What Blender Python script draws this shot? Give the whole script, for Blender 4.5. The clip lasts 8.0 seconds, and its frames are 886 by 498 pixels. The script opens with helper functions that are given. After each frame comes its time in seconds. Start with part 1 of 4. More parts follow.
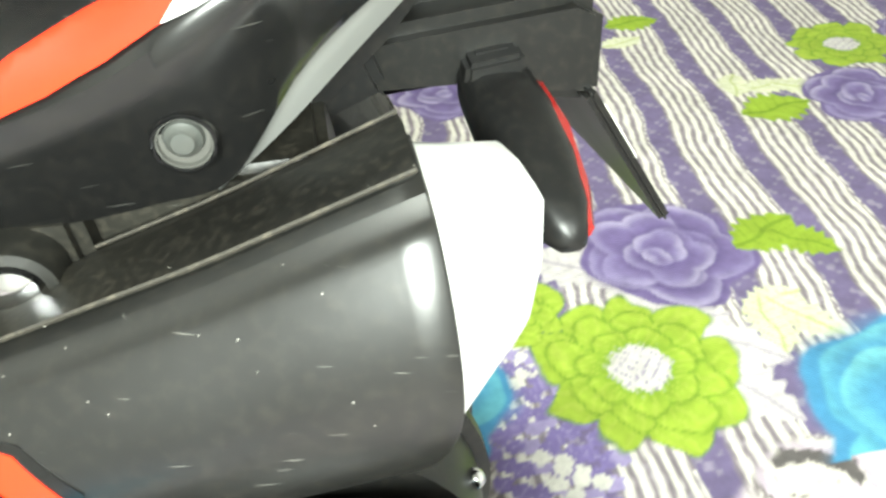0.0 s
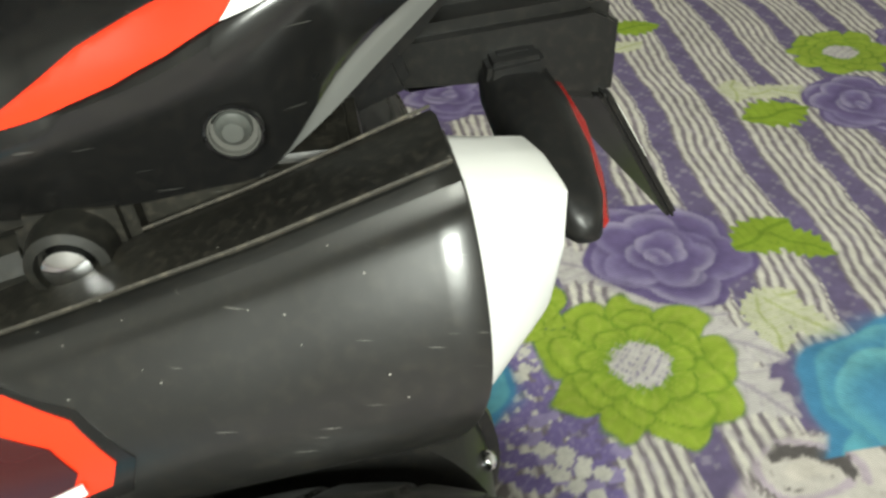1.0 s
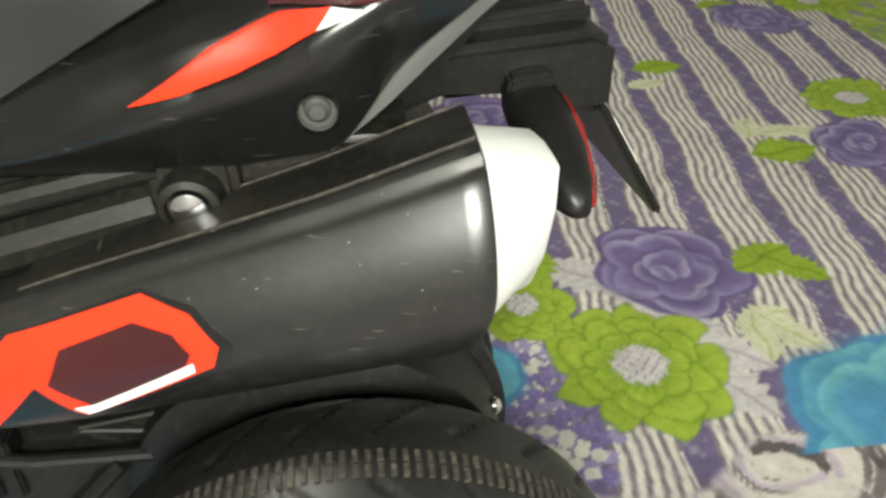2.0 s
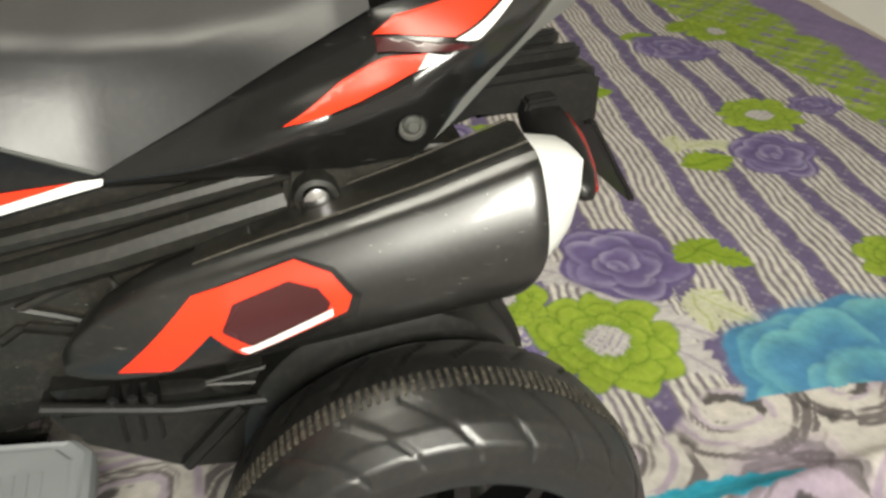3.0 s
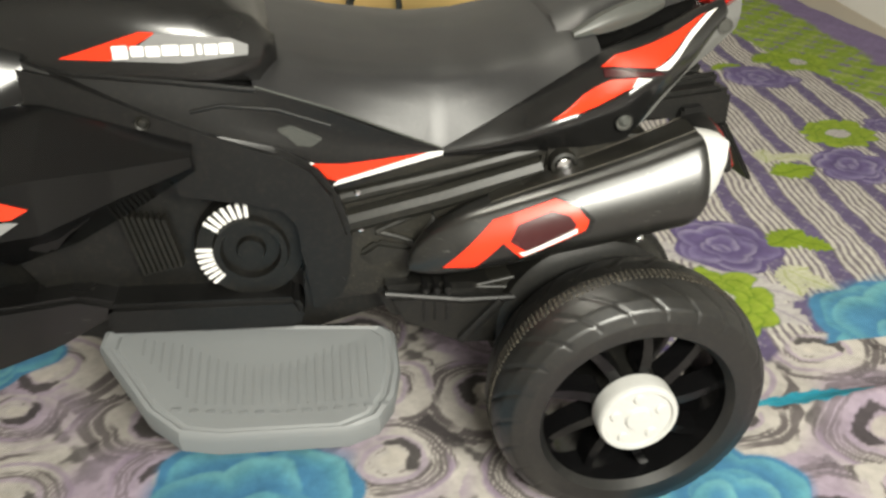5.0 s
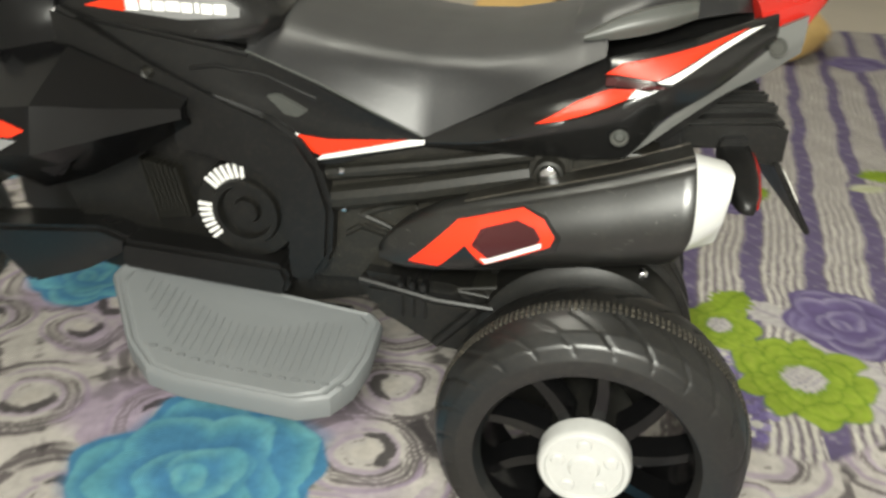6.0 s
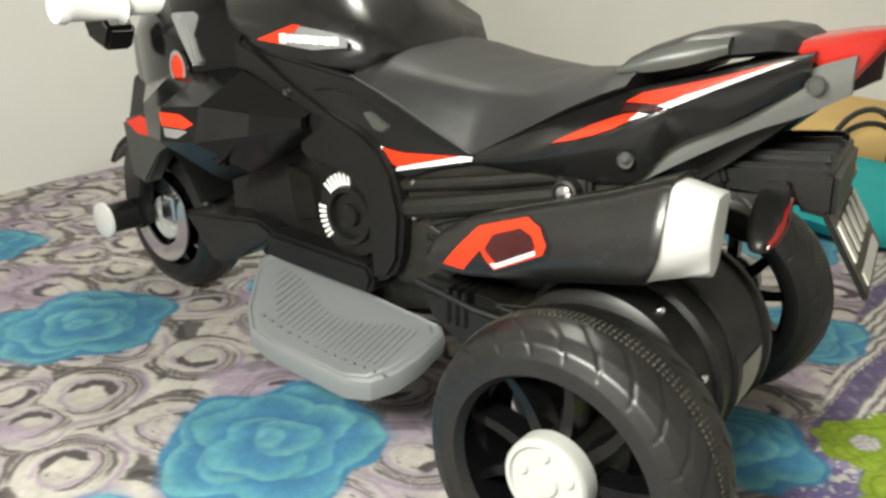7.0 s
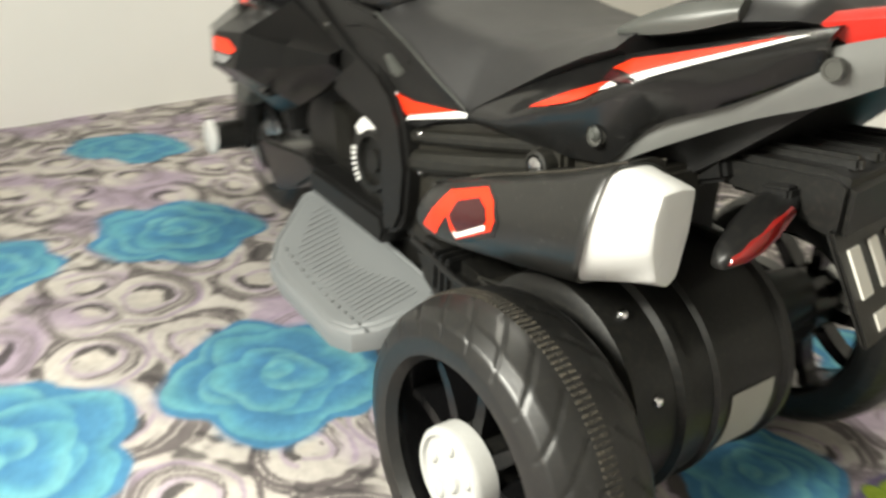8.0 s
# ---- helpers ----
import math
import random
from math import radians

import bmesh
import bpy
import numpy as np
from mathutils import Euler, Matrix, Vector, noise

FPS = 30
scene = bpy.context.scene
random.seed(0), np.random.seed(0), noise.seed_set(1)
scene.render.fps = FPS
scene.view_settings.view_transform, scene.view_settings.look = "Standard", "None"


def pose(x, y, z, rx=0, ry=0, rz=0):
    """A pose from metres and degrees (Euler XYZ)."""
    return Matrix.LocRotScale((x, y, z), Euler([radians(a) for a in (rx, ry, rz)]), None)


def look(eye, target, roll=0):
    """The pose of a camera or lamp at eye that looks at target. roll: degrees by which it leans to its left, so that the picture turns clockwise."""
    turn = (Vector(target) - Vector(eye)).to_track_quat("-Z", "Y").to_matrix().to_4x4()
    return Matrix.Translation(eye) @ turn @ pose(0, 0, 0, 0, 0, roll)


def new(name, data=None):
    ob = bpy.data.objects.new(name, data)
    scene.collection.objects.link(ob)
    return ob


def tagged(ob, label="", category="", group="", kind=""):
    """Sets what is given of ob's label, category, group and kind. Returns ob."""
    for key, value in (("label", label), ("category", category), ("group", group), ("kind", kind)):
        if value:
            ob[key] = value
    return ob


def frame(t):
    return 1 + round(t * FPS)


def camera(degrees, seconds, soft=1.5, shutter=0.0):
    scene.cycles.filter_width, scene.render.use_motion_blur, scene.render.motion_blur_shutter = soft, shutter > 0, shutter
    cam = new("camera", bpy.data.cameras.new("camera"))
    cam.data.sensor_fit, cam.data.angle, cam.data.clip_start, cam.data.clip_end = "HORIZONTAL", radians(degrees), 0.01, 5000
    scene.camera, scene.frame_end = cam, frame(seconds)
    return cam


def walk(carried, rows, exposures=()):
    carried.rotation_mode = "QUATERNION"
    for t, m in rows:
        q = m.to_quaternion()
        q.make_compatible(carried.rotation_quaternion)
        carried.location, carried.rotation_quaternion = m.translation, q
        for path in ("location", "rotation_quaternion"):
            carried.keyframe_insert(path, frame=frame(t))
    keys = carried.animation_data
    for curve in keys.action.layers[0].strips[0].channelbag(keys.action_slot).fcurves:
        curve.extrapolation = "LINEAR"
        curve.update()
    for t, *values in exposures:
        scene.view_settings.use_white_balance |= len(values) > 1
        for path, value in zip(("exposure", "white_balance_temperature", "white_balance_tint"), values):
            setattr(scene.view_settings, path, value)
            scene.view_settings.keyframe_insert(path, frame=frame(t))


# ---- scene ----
cam = camera(58.9, 8.0, soft=2.8, shutter=0.5)
PATH = [
    (0, (0.044, -0.349, 0.475), (0.306, 1.215, -0.742), -1.7),
    (0.5, (0.038, -0.355, 0.478), (0.304, 1.208, -0.741), -1.2),
    (1, (0.032, -0.362, 0.481), (0.305, 1.203, -0.734), -0.5),
    (2.3, (0.007, -0.467, 0.518), (0.217, 1.178, -0.601), 1.2),
    (2.5, (-0.013, -0.483, 0.528), (0.243, 1.167, -0.572), 1.6),
    (3, (-0.069, -0.547, 0.549), (0.338, 1.086, -0.531), 2.1),
    (3.5, (-0.116, -0.612, 0.562), (0.341, 1.027, -0.489), 1.8),
    (4, (-0.18, -0.683, 0.585), (0.281, 0.96, -0.458), 1.0),
    (4.5, (-0.22, -0.758, 0.617), (0.099, 0.926, -0.414), -0.8),
    (5, (-0.253, -0.797, 0.637), (0.002, 0.903, -0.385), 0.3),
    (5.2, (-0.251, -0.803, 0.633), (-0.017, 0.901, -0.388), 0.4),
    (6.3, (0.119, -0.773, 0.555), (-0.631, 0.858, -0.327), 0.5),
    (6.5, (0.193, -0.782, 0.521), (-0.821, 0.762, -0.244), -0.0),
    (7, (0.285, -0.758, 0.524), (-0.88, 0.723, -0.147), -0.3),
    (7.5, (0.288, -0.716, 0.543), (-0.822, 0.757, -0.23), 0.3),
    (8, (0.393, -0.563, 0.521), (-1.097, 0.501, -0.283), 2.3),
]
walk(cam, [(t, look(eye, target, roll)) for t, eye, target, roll in PATH],
     [(0, 1.32, 6100, 3), (0.3, 0.84, 6050, 3), (0.6, 0.36, 6200, 4), (1.0, 0.14, 6300, 5), (2.3, 0.14, 6550, 10), (3.5, 0.16, 6700, 12), (5.0, 0.18, 6700, 12), (6.3, 0.04, 6500, 10), (7.0, 0.22, 6500, 10), (8.0, 0.42, 6650, 11)])

# ---- world, lamps ----
world = bpy.data.worlds.new("world")
scene.world = world
world.use_nodes = True
world.node_tree.nodes["Background"].inputs[0].default_value = (0.92, 0.9, 0.84, 1)
world.node_tree.nodes["Background"].inputs[1].default_value = 0.06


def area_lamp(name, eye, target, sx, sy, power, colour):
    data = bpy.data.lights.new(name, "AREA")
    data.shape, data.size, data.size_y, data.energy, data.color = "RECTANGLE", sx, sy, power, colour
    ob = new(name, data)
    ob.matrix_world = look(eye, target)
    return ob


# Added static fill behind the camera, in place of a torch carried with it
area_lamp("torch_fill", (0.0, -1.06, 0.82), (0.0, 0.0, 0.25), 0.42, 0.22, 25, (0.98, 0.985, 0.88))
# Added overhead fill for wall and cloth; no source is known up there
area_lamp("ceiling_fill", (-0.8, 0.8, 2.5), (-0.8, 0.8, 0.0), 0.5, 0.5, 30, (0.98, 0.97, 0.84))


# ---- materials ----
def material(name, colour, rough=0.5, metal=0.0, scale=60.0, vary=0.25, bump=0.1, dust=0.0, second=None, coat=0.0, spec=0.5, specks=0.0, scratch=0.0):
    """Surface with two scales of variation, fine relief and some settled dust."""
    m = bpy.data.materials.new(name)
    m.use_nodes = True
    n, l = m.node_tree.nodes, m.node_tree.links
    b = n["Principled BSDF"]
    b.inputs["Metallic"].default_value = metal
    b.inputs["Specular IOR Level"].default_value = spec
    b.inputs["Coat Weight"].default_value = coat
    tex = n.new("ShaderNodeTexCoord")
    big = n.new("ShaderNodeTexNoise")
    big.inputs["Scale"].default_value, big.inputs["Detail"].default_value = scale * 0.15, 4
    fine = n.new("ShaderNodeTexNoise")
    fine.inputs["Scale"].default_value, fine.inputs["Detail"].default_value = scale * 4, 3
    for t in (big, fine):
        l.new(tex.outputs["Object"], t.inputs["Vector"])
    ramp = n.new("ShaderNodeValToRGB")
    ramp.color_ramp.elements[0].position, ramp.color_ramp.elements[1].position = 0.3, 0.7
    c2 = second or tuple(c * (1 - vary) for c in colour)
    ramp.color_ramp.elements[0].color, ramp.color_ramp.elements[1].color = (*c2, 1), (*colour, 1)
    l.new(big.outputs["Fac"], ramp.inputs["Fac"])
    last = ramp.outputs["Color"]
    if dust:
        mix = n.new("ShaderNodeMix")
        mix.data_type = "RGBA"
        cut = n.new("ShaderNodeMapRange")
        cut.inputs["From Min"].default_value, cut.inputs["From Max"].default_value = 0.48, 0.8
        cut.inputs["To Max"].default_value = dust
        l.new(fine.outputs["Fac"], cut.inputs["Value"])
        l.new(cut.outputs["Result"], mix.inputs["Factor"])
        l.new(last, mix.inputs["A"])
        mix.inputs["B"].default_value = (0.22, 0.19, 0.14, 1)
        last = mix.outputs["Result"]
    if specks:
        vo = n.new("ShaderNodeTexVoronoi")
        vo.inputs["Scale"].default_value = 230
        l.new(tex.outputs["Object"], vo.inputs["Vector"])
        near = n.new("ShaderNodeMath")
        near.operation, near.inputs[1].default_value = "LESS_THAN", 0.065
        l.new(vo.outputs["Distance"], near.inputs[0])
        sep = n.new("ShaderNodeSeparateColor")
        l.new(vo.outputs["Color"], sep.inputs["Color"])
        few = n.new("ShaderNodeMath")
        few.operation, few.inputs[1].default_value = "GREATER_THAN", 1 - specks
        l.new(sep.outputs["Red"], few.inputs[0])
        both = n.new("ShaderNodeMath")
        both.operation = "MULTIPLY"
        l.new(near.outputs[0], both.inputs[0])
        l.new(few.outputs[0], both.inputs[1])
        dim = n.new("ShaderNodeMath")
        dim.operation, dim.inputs[1].default_value = "MULTIPLY", 0.5
        l.new(both.outputs[0], dim.inputs[0])
        mx = n.new("ShaderNodeMix")
        mx.data_type = "RGBA"
        l.new(dim.outputs[0], mx.inputs["Factor"])
        l.new(last, mx.inputs["A"])
        mx.inputs["B"].default_value = (0.55, 0.53, 0.48, 1)
        last = mx.outputs["Result"]
    if scratch:
        for turn, size in (((0.2, 0.9, 0.4), (40, 40, 900)), ((1.1, 0.3, 0.8), (55, 55, 1100))):
            mp = n.new("ShaderNodeMapping")
            mp.inputs["Rotation"].default_value, mp.inputs["Scale"].default_value = turn, size
            l.new(tex.outputs["Object"], mp.inputs["Vector"])
            sc = n.new("ShaderNodeTexNoise")
            sc.inputs["Scale"].default_value, sc.inputs["Detail"].default_value = 1.0, 1
            l.new(mp.outputs["Vector"], sc.inputs["Vector"])
            th = n.new("ShaderNodeMapRange")
            th.inputs["From Min"].default_value, th.inputs["From Max"].default_value = 0.77, 0.82
            th.inputs["To Max"].default_value = scratch
            l.new(sc.outputs["Fac"], th.inputs["Value"])
            sm = n.new("ShaderNodeMix")
            sm.data_type = "RGBA"
            l.new(th.outputs["Result"], sm.inputs["Factor"])
            l.new(last, sm.inputs["A"])
            sm.inputs["B"].default_value = (0.42, 0.41, 0.37, 1)
            last = sm.outputs["Result"]
    l.new(last, b.inputs["Base Color"])
    rr = n.new("ShaderNodeMapRange")
    rr.inputs["To Min"].default_value, rr.inputs["To Max"].default_value = max(0.02, rough - 0.12), min(1, rough + 0.12)
    l.new(big.outputs["Fac"], rr.inputs["Value"])
    l.new(rr.outputs["Result"], b.inputs["Roughness"])
    bp = n.new("ShaderNodeBump")
    bp.inputs["Strength"].default_value, bp.inputs["Distance"].default_value = bump, 0.0006
    l.new(fine.outputs["Fac"], bp.inputs["Height"])
    l.new(bp.outputs["Normal"], b.inputs["Normal"])
    return m


BLACK = material("black_plastic", (0.0065, 0.0065, 0.006), 0.40, dust=0.045, bump=0.06, spec=0.35)
GLOSS = material("glossy_black_plastic", (0.007, 0.007, 0.007), 0.24, dust=0.02, bump=0.03, coat=0.10, specks=0.08, scratch=0.15)
SHINE = material("polished_black_plastic", (0.004, 0.004, 0.0043), 0.16, dust=0.006, bump=0.03, spec=0.32)
WORN = material("worn_glossy_plastic", (0.0080, 0.0080, 0.0073), 0.36, dust=0.035, bump=0.06, spec=0.65, specks=0.22, scratch=0.4, coat=0.10)
SATIN = material("satin_black_plastic", (0.0065, 0.0065, 0.0065), 0.40, dust=0.03, bump=0.10, spec=0.32)
DUSTY = material("dusty_black_plastic", (0.009, 0.0088, 0.007), 0.5, dust=0.06, bump=0.2, spec=0.4)
GREYP = material("dark_grey_plastic", (0.15, 0.152, 0.145), 0.4, dust=0.05, bump=0.08)
SEATM = material("seat_vinyl", (0.014, 0.014, 0.015), 0.44, dust=0.025, bump=0.15, spec=0.6)
PEG = material("grey_footrest_plastic", (0.165, 0.175, 0.18), 0.5, vary=0.1, dust=0.1, bump=0.1)
OLIVE = material("dust_coated_plastic", (0.016, 0.015, 0.0115), 0.44, scale=90, second=(0.006, 0.0058, 0.005), dust=0.10, bump=0.2, specks=0.2, spec=0.4, scratch=0.35)
TRIM = material("dark_trim_plastic", (0.055, 0.058, 0.053), 0.42, dust=0.05, bump=0.08)
CLEAR = material("clear_screw_cap", (0.075, 0.075, 0.068), 0.2, vary=0.4)
RUBBER = material("tyre_plastic", (0.0065, 0.0065, 0.0062), 0.42, dust=0.045, bump=0.15, spec=0.6)
SEAM = material("dusty_tyre_seam", (0.032, 0.028, 0.021), 0.7, dust=0.35, bump=0.2)
WHITE = material("white_plastic", (0.64, 0.64, 0.625), 0.34, vary=0.05, bump=0.04)
CHALK = material("dull_white_plastic", (0.46, 0.46, 0.445), 0.45, vary=0.12, bump=0.06, dust=0.1)
RED = material("orange_red_sticker", (0.74, 0.032, 0.006), 0.34, vary=0.06, bump=0.03, spec=0.5)
MAROON = material("maroon_sticker", (0.045, 0.008, 0.009), 0.25, bump=0.03)
WHITES = material("white_sticker", (0.82, 0.81, 0.79), 0.35, vary=0.04, bump=0.03)
GREYS = material("grey_sticker", (0.20, 0.20, 0.20), 0.35, bump=0.03)
LENS = material("red_lens", (0.21, 0.011, 0.009), 0.15, vary=0.2, bump=0.02)
LAMPRED = material("tail_lamp_red", (0.50, 0.022, 0.014), 0.18, vary=0.15, bump=0.02)
CHROME = material("chrome", (0.75, 0.75, 0.76), 0.16, metal=1.0, vary=0.1, bump=0.05)
LABELM = material("paper_label", (0.70, 0.68, 0.62), 0.6, vary=0.2)
PAPER = material("white_cotton", (0.72, 0.71, 0.69), 0.85, scale=30, vary=0.15, bump=0.4)
WALLM = material("wall_paint", (0.82, 0.81, 0.785), 0.85, scale=8, vary=0.1, bump=0.3)
FLOORM = material("floor_tile", (0.52, 0.46, 0.38), 0.5, scale=12, vary=0.2)
CEILM = material("ceiling_paint", (0.78, 0.77, 0.74), 0.9, scale=8, vary=0.06)
TEAL = material("teal_cloth", (0.01, 0.36, 0.38), 0.85, vary=0.15, bump=0.4)
YELLOW = material("mustard_cloth", (0.68, 0.45, 0.17), 0.85, scale=30, vary=0.25, bump=0.4)
STRAP = material("black_strap", (0.02, 0.02, 0.02), 0.7)


def cloth_material():
    m = bpy.data.materials.new("printed_cotton")
    m.use_nodes = True
    n, l = m.node_tree.nodes, m.node_tree.links
    b = n["Principled BSDF"]
    b.inputs["Roughness"].default_value, b.inputs["Specular IOR Level"].default_value = 0.9, 0.15
    at = n.new("ShaderNodeVertexColor")
    at.layer_name = "print"
    tex = n.new("ShaderNodeTexCoord")
    w = n.new("ShaderNodeTexNoise")
    w.inputs["Scale"].default_value, w.inputs["Detail"].default_value = 90, 5
    l.new(tex.outputs["Object"], w.inputs["Vector"])
    weave = n.new("ShaderNodeTexWave")
    weave.inputs["Scale"].default_value, weave.inputs["Distortion"].default_value = 350, 1.5
    l.new(tex.outputs["Object"], weave.inputs["Vector"])
    mr = n.new("ShaderNodeMapRange")
    mr.inputs["To Min"].default_value, mr.inputs["To Max"].default_value = 0.7, 1.25
    l.new(w.outputs["Fac"], mr.inputs["Value"])
    mul = n.new("ShaderNodeVectorMath")
    mul.operation = "SCALE"
    l.new(at.outputs["Color"], mul.inputs[0])
    l.new(mr.outputs["Result"], mul.inputs["Scale"])
    l.new(mul.outputs["Vector"], b.inputs["Base Color"])
    bp = n.new("ShaderNodeBump")
    bp.inputs["Strength"].default_value, bp.inputs["Distance"].default_value = 0.25, 0.0008
    l.new(weave.outputs["Fac"], bp.inputs["Height"])
    l.new(bp.outputs["Normal"], b.inputs["Normal"])
    return m


CLOTH = cloth_material()


# ---- mesh helpers ----
def part(name, bm, mat, parent=None, label="", sharp=35):
    bmesh.ops.recalc_face_normals(bm, faces=bm.faces)
    me = bpy.data.meshes.new(name)
    bm.to_mesh(me)
    bm.free()
    me.polygons.foreach_set("use_smooth", [True] * len(me.polygons))
    me.set_sharp_from_angle(angle=radians(sharp))
    me.materials.append(mat)
    ob = new(name, me)
    if parent:
        ob.parent = parent
    if label:
        ob["label"] = label
    return ob


def loft(rings, caps=True, closed=True, bm=None):
    bm = bm or bmesh.new()
    vs = [[bm.verts.new(p) for p in r] for r in rings]
    k = len(rings[0])
    for a, b in zip(vs, vs[1:]):
        for i in range(k if closed else k - 1):
            j = (i + 1) % k
            bm.faces.new((a[i], a[j], b[j], b[i]))
    if caps and closed:
        bm.faces.new(vs[0][::-1])
        bm.faces.new(vs[-1])
    return bm


def lathe(profile, centre, seg=48, bm=None, closed=False):
    """Profile of (radius, y) pairs turned about an axis along y."""
    cx, cy, cz = centre
    rings = []
    for i in range(seg):
        a = 2 * math.pi * i / seg
        rings.append([(cx + r * math.cos(a), cy + y, cz + r * math.sin(a)) for r, y in profile])
    return loft(rings + [rings[0]], caps=False, closed=closed, bm=bm)


def weld(bm):
    bmesh.ops.remove_doubles(bm, verts=bm.verts, dist=1e-6)
    return bm


def prism(poly, y0, y1, bevel=0.003, bm=None):
    """Polygon in x, z, thick along y, with worn edges."""
    own = bmesh.new()
    a = [own.verts.new((x, y0, z)) for x, z in poly]
    b = [own.verts.new((x, y1, z)) for x, z in poly]
    own.faces.new(a)
    own.faces.new(b[::-1])
    for i in range(len(poly)):
        j = (i + 1) % len(poly)
        own.faces.new((a[i], b[i], b[j], a[j]))
    if bevel:
        bmesh.ops.bevel(own, geom=own.edges[:] + own.verts[:], offset=bevel, segments=2, affect="EDGES", clamp_overlap=True)
    bmesh.ops.triangulate(own, faces=[f for f in own.faces if len(f.verts) > 4])
    return own


def box(centre, size, bevel=0.003, turn=(0, 0, 0)):
    bm = bmesh.new()
    bmesh.ops.create_cube(bm, size=1.0, matrix=pose(*centre, *turn) @ Matrix.Diagonal((*size, 1)))
    if bevel:
        bmesh.ops.bevel(bm, geom=bm.edges[:], offset=bevel, segments=2, affect="EDGES", clamp_overlap=True)
    return bm


def tube(points, radius, seg=10):
    """A round bar along points."""
    rings = []
    pts = [Vector(p) for p in points]
    for i, p in enumerate(pts):
        d = (pts[min(i + 1, len(pts) - 1)] - pts[max(i - 1, 0)]).normalized()
        s = d.cross(Vector((0.03, 0.2, 1))).normalized()
        u = s.cross(d)
        r = radius[i] if isinstance(radius, (list, tuple)) else radius
        rings.append([tuple(p + s * r * math.cos(a) + u * r * math.sin(a)) for a in [2 * math.pi * k / seg for k in range(seg)]])
    return loft(rings)


def dense(stations, fine=8, soft=True):
    """Stations (x, [(y, z), ...]) filled in along a smooth curve."""
    xs = np.array([p[0] for p in stations])
    prof = np.array([p[1] for p in stations])
    slope = np.gradient(prof.reshape(len(xs), -1), xs, axis=0).reshape(prof.shape)
    rows = []
    if not soft:
        slope *= 0
        fine = 1
    for i in range(len(xs) - 1):
        h = xs[i + 1] - xs[i]
        for k in range(fine + (i == len(xs) - 2)):
            f = k / fine
            p = (2 * f**3 - 3 * f**2 + 1) * prof[i] + (f**3 - 2 * f**2 + f) * h * slope[i] + (3 * f**2 - 2 * f**3) * prof[i + 1] + (f**3 - f**2) * h * slope[i + 1]
            n = len(p)
            u = np.linspace(0, n - 1, 3 * (n - 1) + 1)
            rows.append((xs[i] + h * f, np.stack([np.interp(u, np.arange(n), p[:, 0]), np.interp(u, np.arange(n), p[:, 1])], -1)))
            q = rows[-1][1]
            for _ in range(1 if soft else 0):
                q[1:-1] = 0.25 * q[:-2] + 0.5 * q[1:-1] + 0.25 * q[2:]
    return rows


def skin(stations, thick=0.004, side=1, soft=True):
    """A moulded shell from stations; side -1 mirrors it."""
    rings = []
    for x, p in dense(stations, 8, soft):
        rings.append([(x, y * side, z) for y, z in p] + [(x, (y + thick) * side, z) for y, z in p[::-1]])
    return loft(rings)


def skin_y(stations, soft=True):
    """The shell's outer y at (x, z)."""
    rows = dense(stations, 8, soft)
    xs = [r[0] for r in rows]

    def f(x, z):
        i = min(max(int(np.searchsorted(xs, x)) - 1, 0), len(xs) - 2)
        k = min(max((x - xs[i]) / (xs[i + 1] - xs[i]), 0), 1)
        p = rows[i][1] * (1 - k) + rows[i + 1][1] * k
        return float(np.interp(z, p[:, 1], p[:, 0]))
    return f


def sticker(name, poly, depth, mat, parent, lift=0.0007, label="", side=1, cuts=5):
    """A thin foil in x, z, laid on a surface whose y is depth(x, z)."""
    bm = bmesh.new()
    bm.faces.new([bm.verts.new((x, 0, z)) for x, z in poly])
    bmesh.ops.triangulate(bm, faces=bm.faces)
    for _ in range(cuts):
        long = [e for e in bm.edges if e.calc_length() > 0.0045]
        if long:
            bmesh.ops.subdivide_edges(bm, edges=long, cuts=1)
            bmesh.ops.triangulate(bm, faces=[f for f in bm.faces if len(f.verts) > 3])
    for v in bm.verts:
        v.co.y = (depth(v.co.x, v.co.z) - lift) * side
    grown = bmesh.ops.extrude_face_region(bm, geom=bm.faces[:])
    for v in [g for g in grown["geom"] if isinstance(g, bmesh.types.BMVert)]:
        v.co.y += 0.0005 * side
    return part(name, bm, mat, parent, label)


def empty(name, x, y, z, label, category, group=""):
    ob = new(name)
    ob.location = (x, y, z)
    return tagged(ob, label, category, group)


# ---- room ----
def wall(name, a, b, height, thick=0.12):
    (ax, ay), (bx, by) = a, b
    d = Vector((bx - ax, by - ay, 0)).normalized()
    n = Vector((d.y, -d.x, 0)) * thick
    bm = bmesh.new()
    base = [Vector((ax, ay, -0.05)), Vector((bx, by, -0.05)), Vector((bx, by, -0.05)) + n, Vector((ax, ay, -0.05)) + n]
    loft([[tuple(v) for v in base], [tuple(v + Vector((0, 0, height + 0.05))) for v in base]], bm=bm)
    return tagged(part(name, bm, WALLM), "plain off-white painted room wall", "wall", kind="structure")


CORNERS = [(-1.52, -1.22), (-2.30, 2.75), (1.75, 2.95), (1.10, -1.22)]
for nm, i in (("wall_west", 0), ("wall_north", 1), ("wall_east", 2), ("wall_south", 3)):
    wall(nm, CORNERS[(i + 1) % 4], CORNERS[i], 2.7)
tagged(part("floor", box((-0.2, 0.6, -0.085), (4.6, 5.2, 0.10), 0), FLOORM), "beige floor under the bedsheet", "floor", kind="structure")
tagged(part("ceiling", box((-0.2, 0.6, 2.77), (4.6, 5.2, 0.1), 0), CEILM), "white painted ceiling", "ceiling", kind="structure")


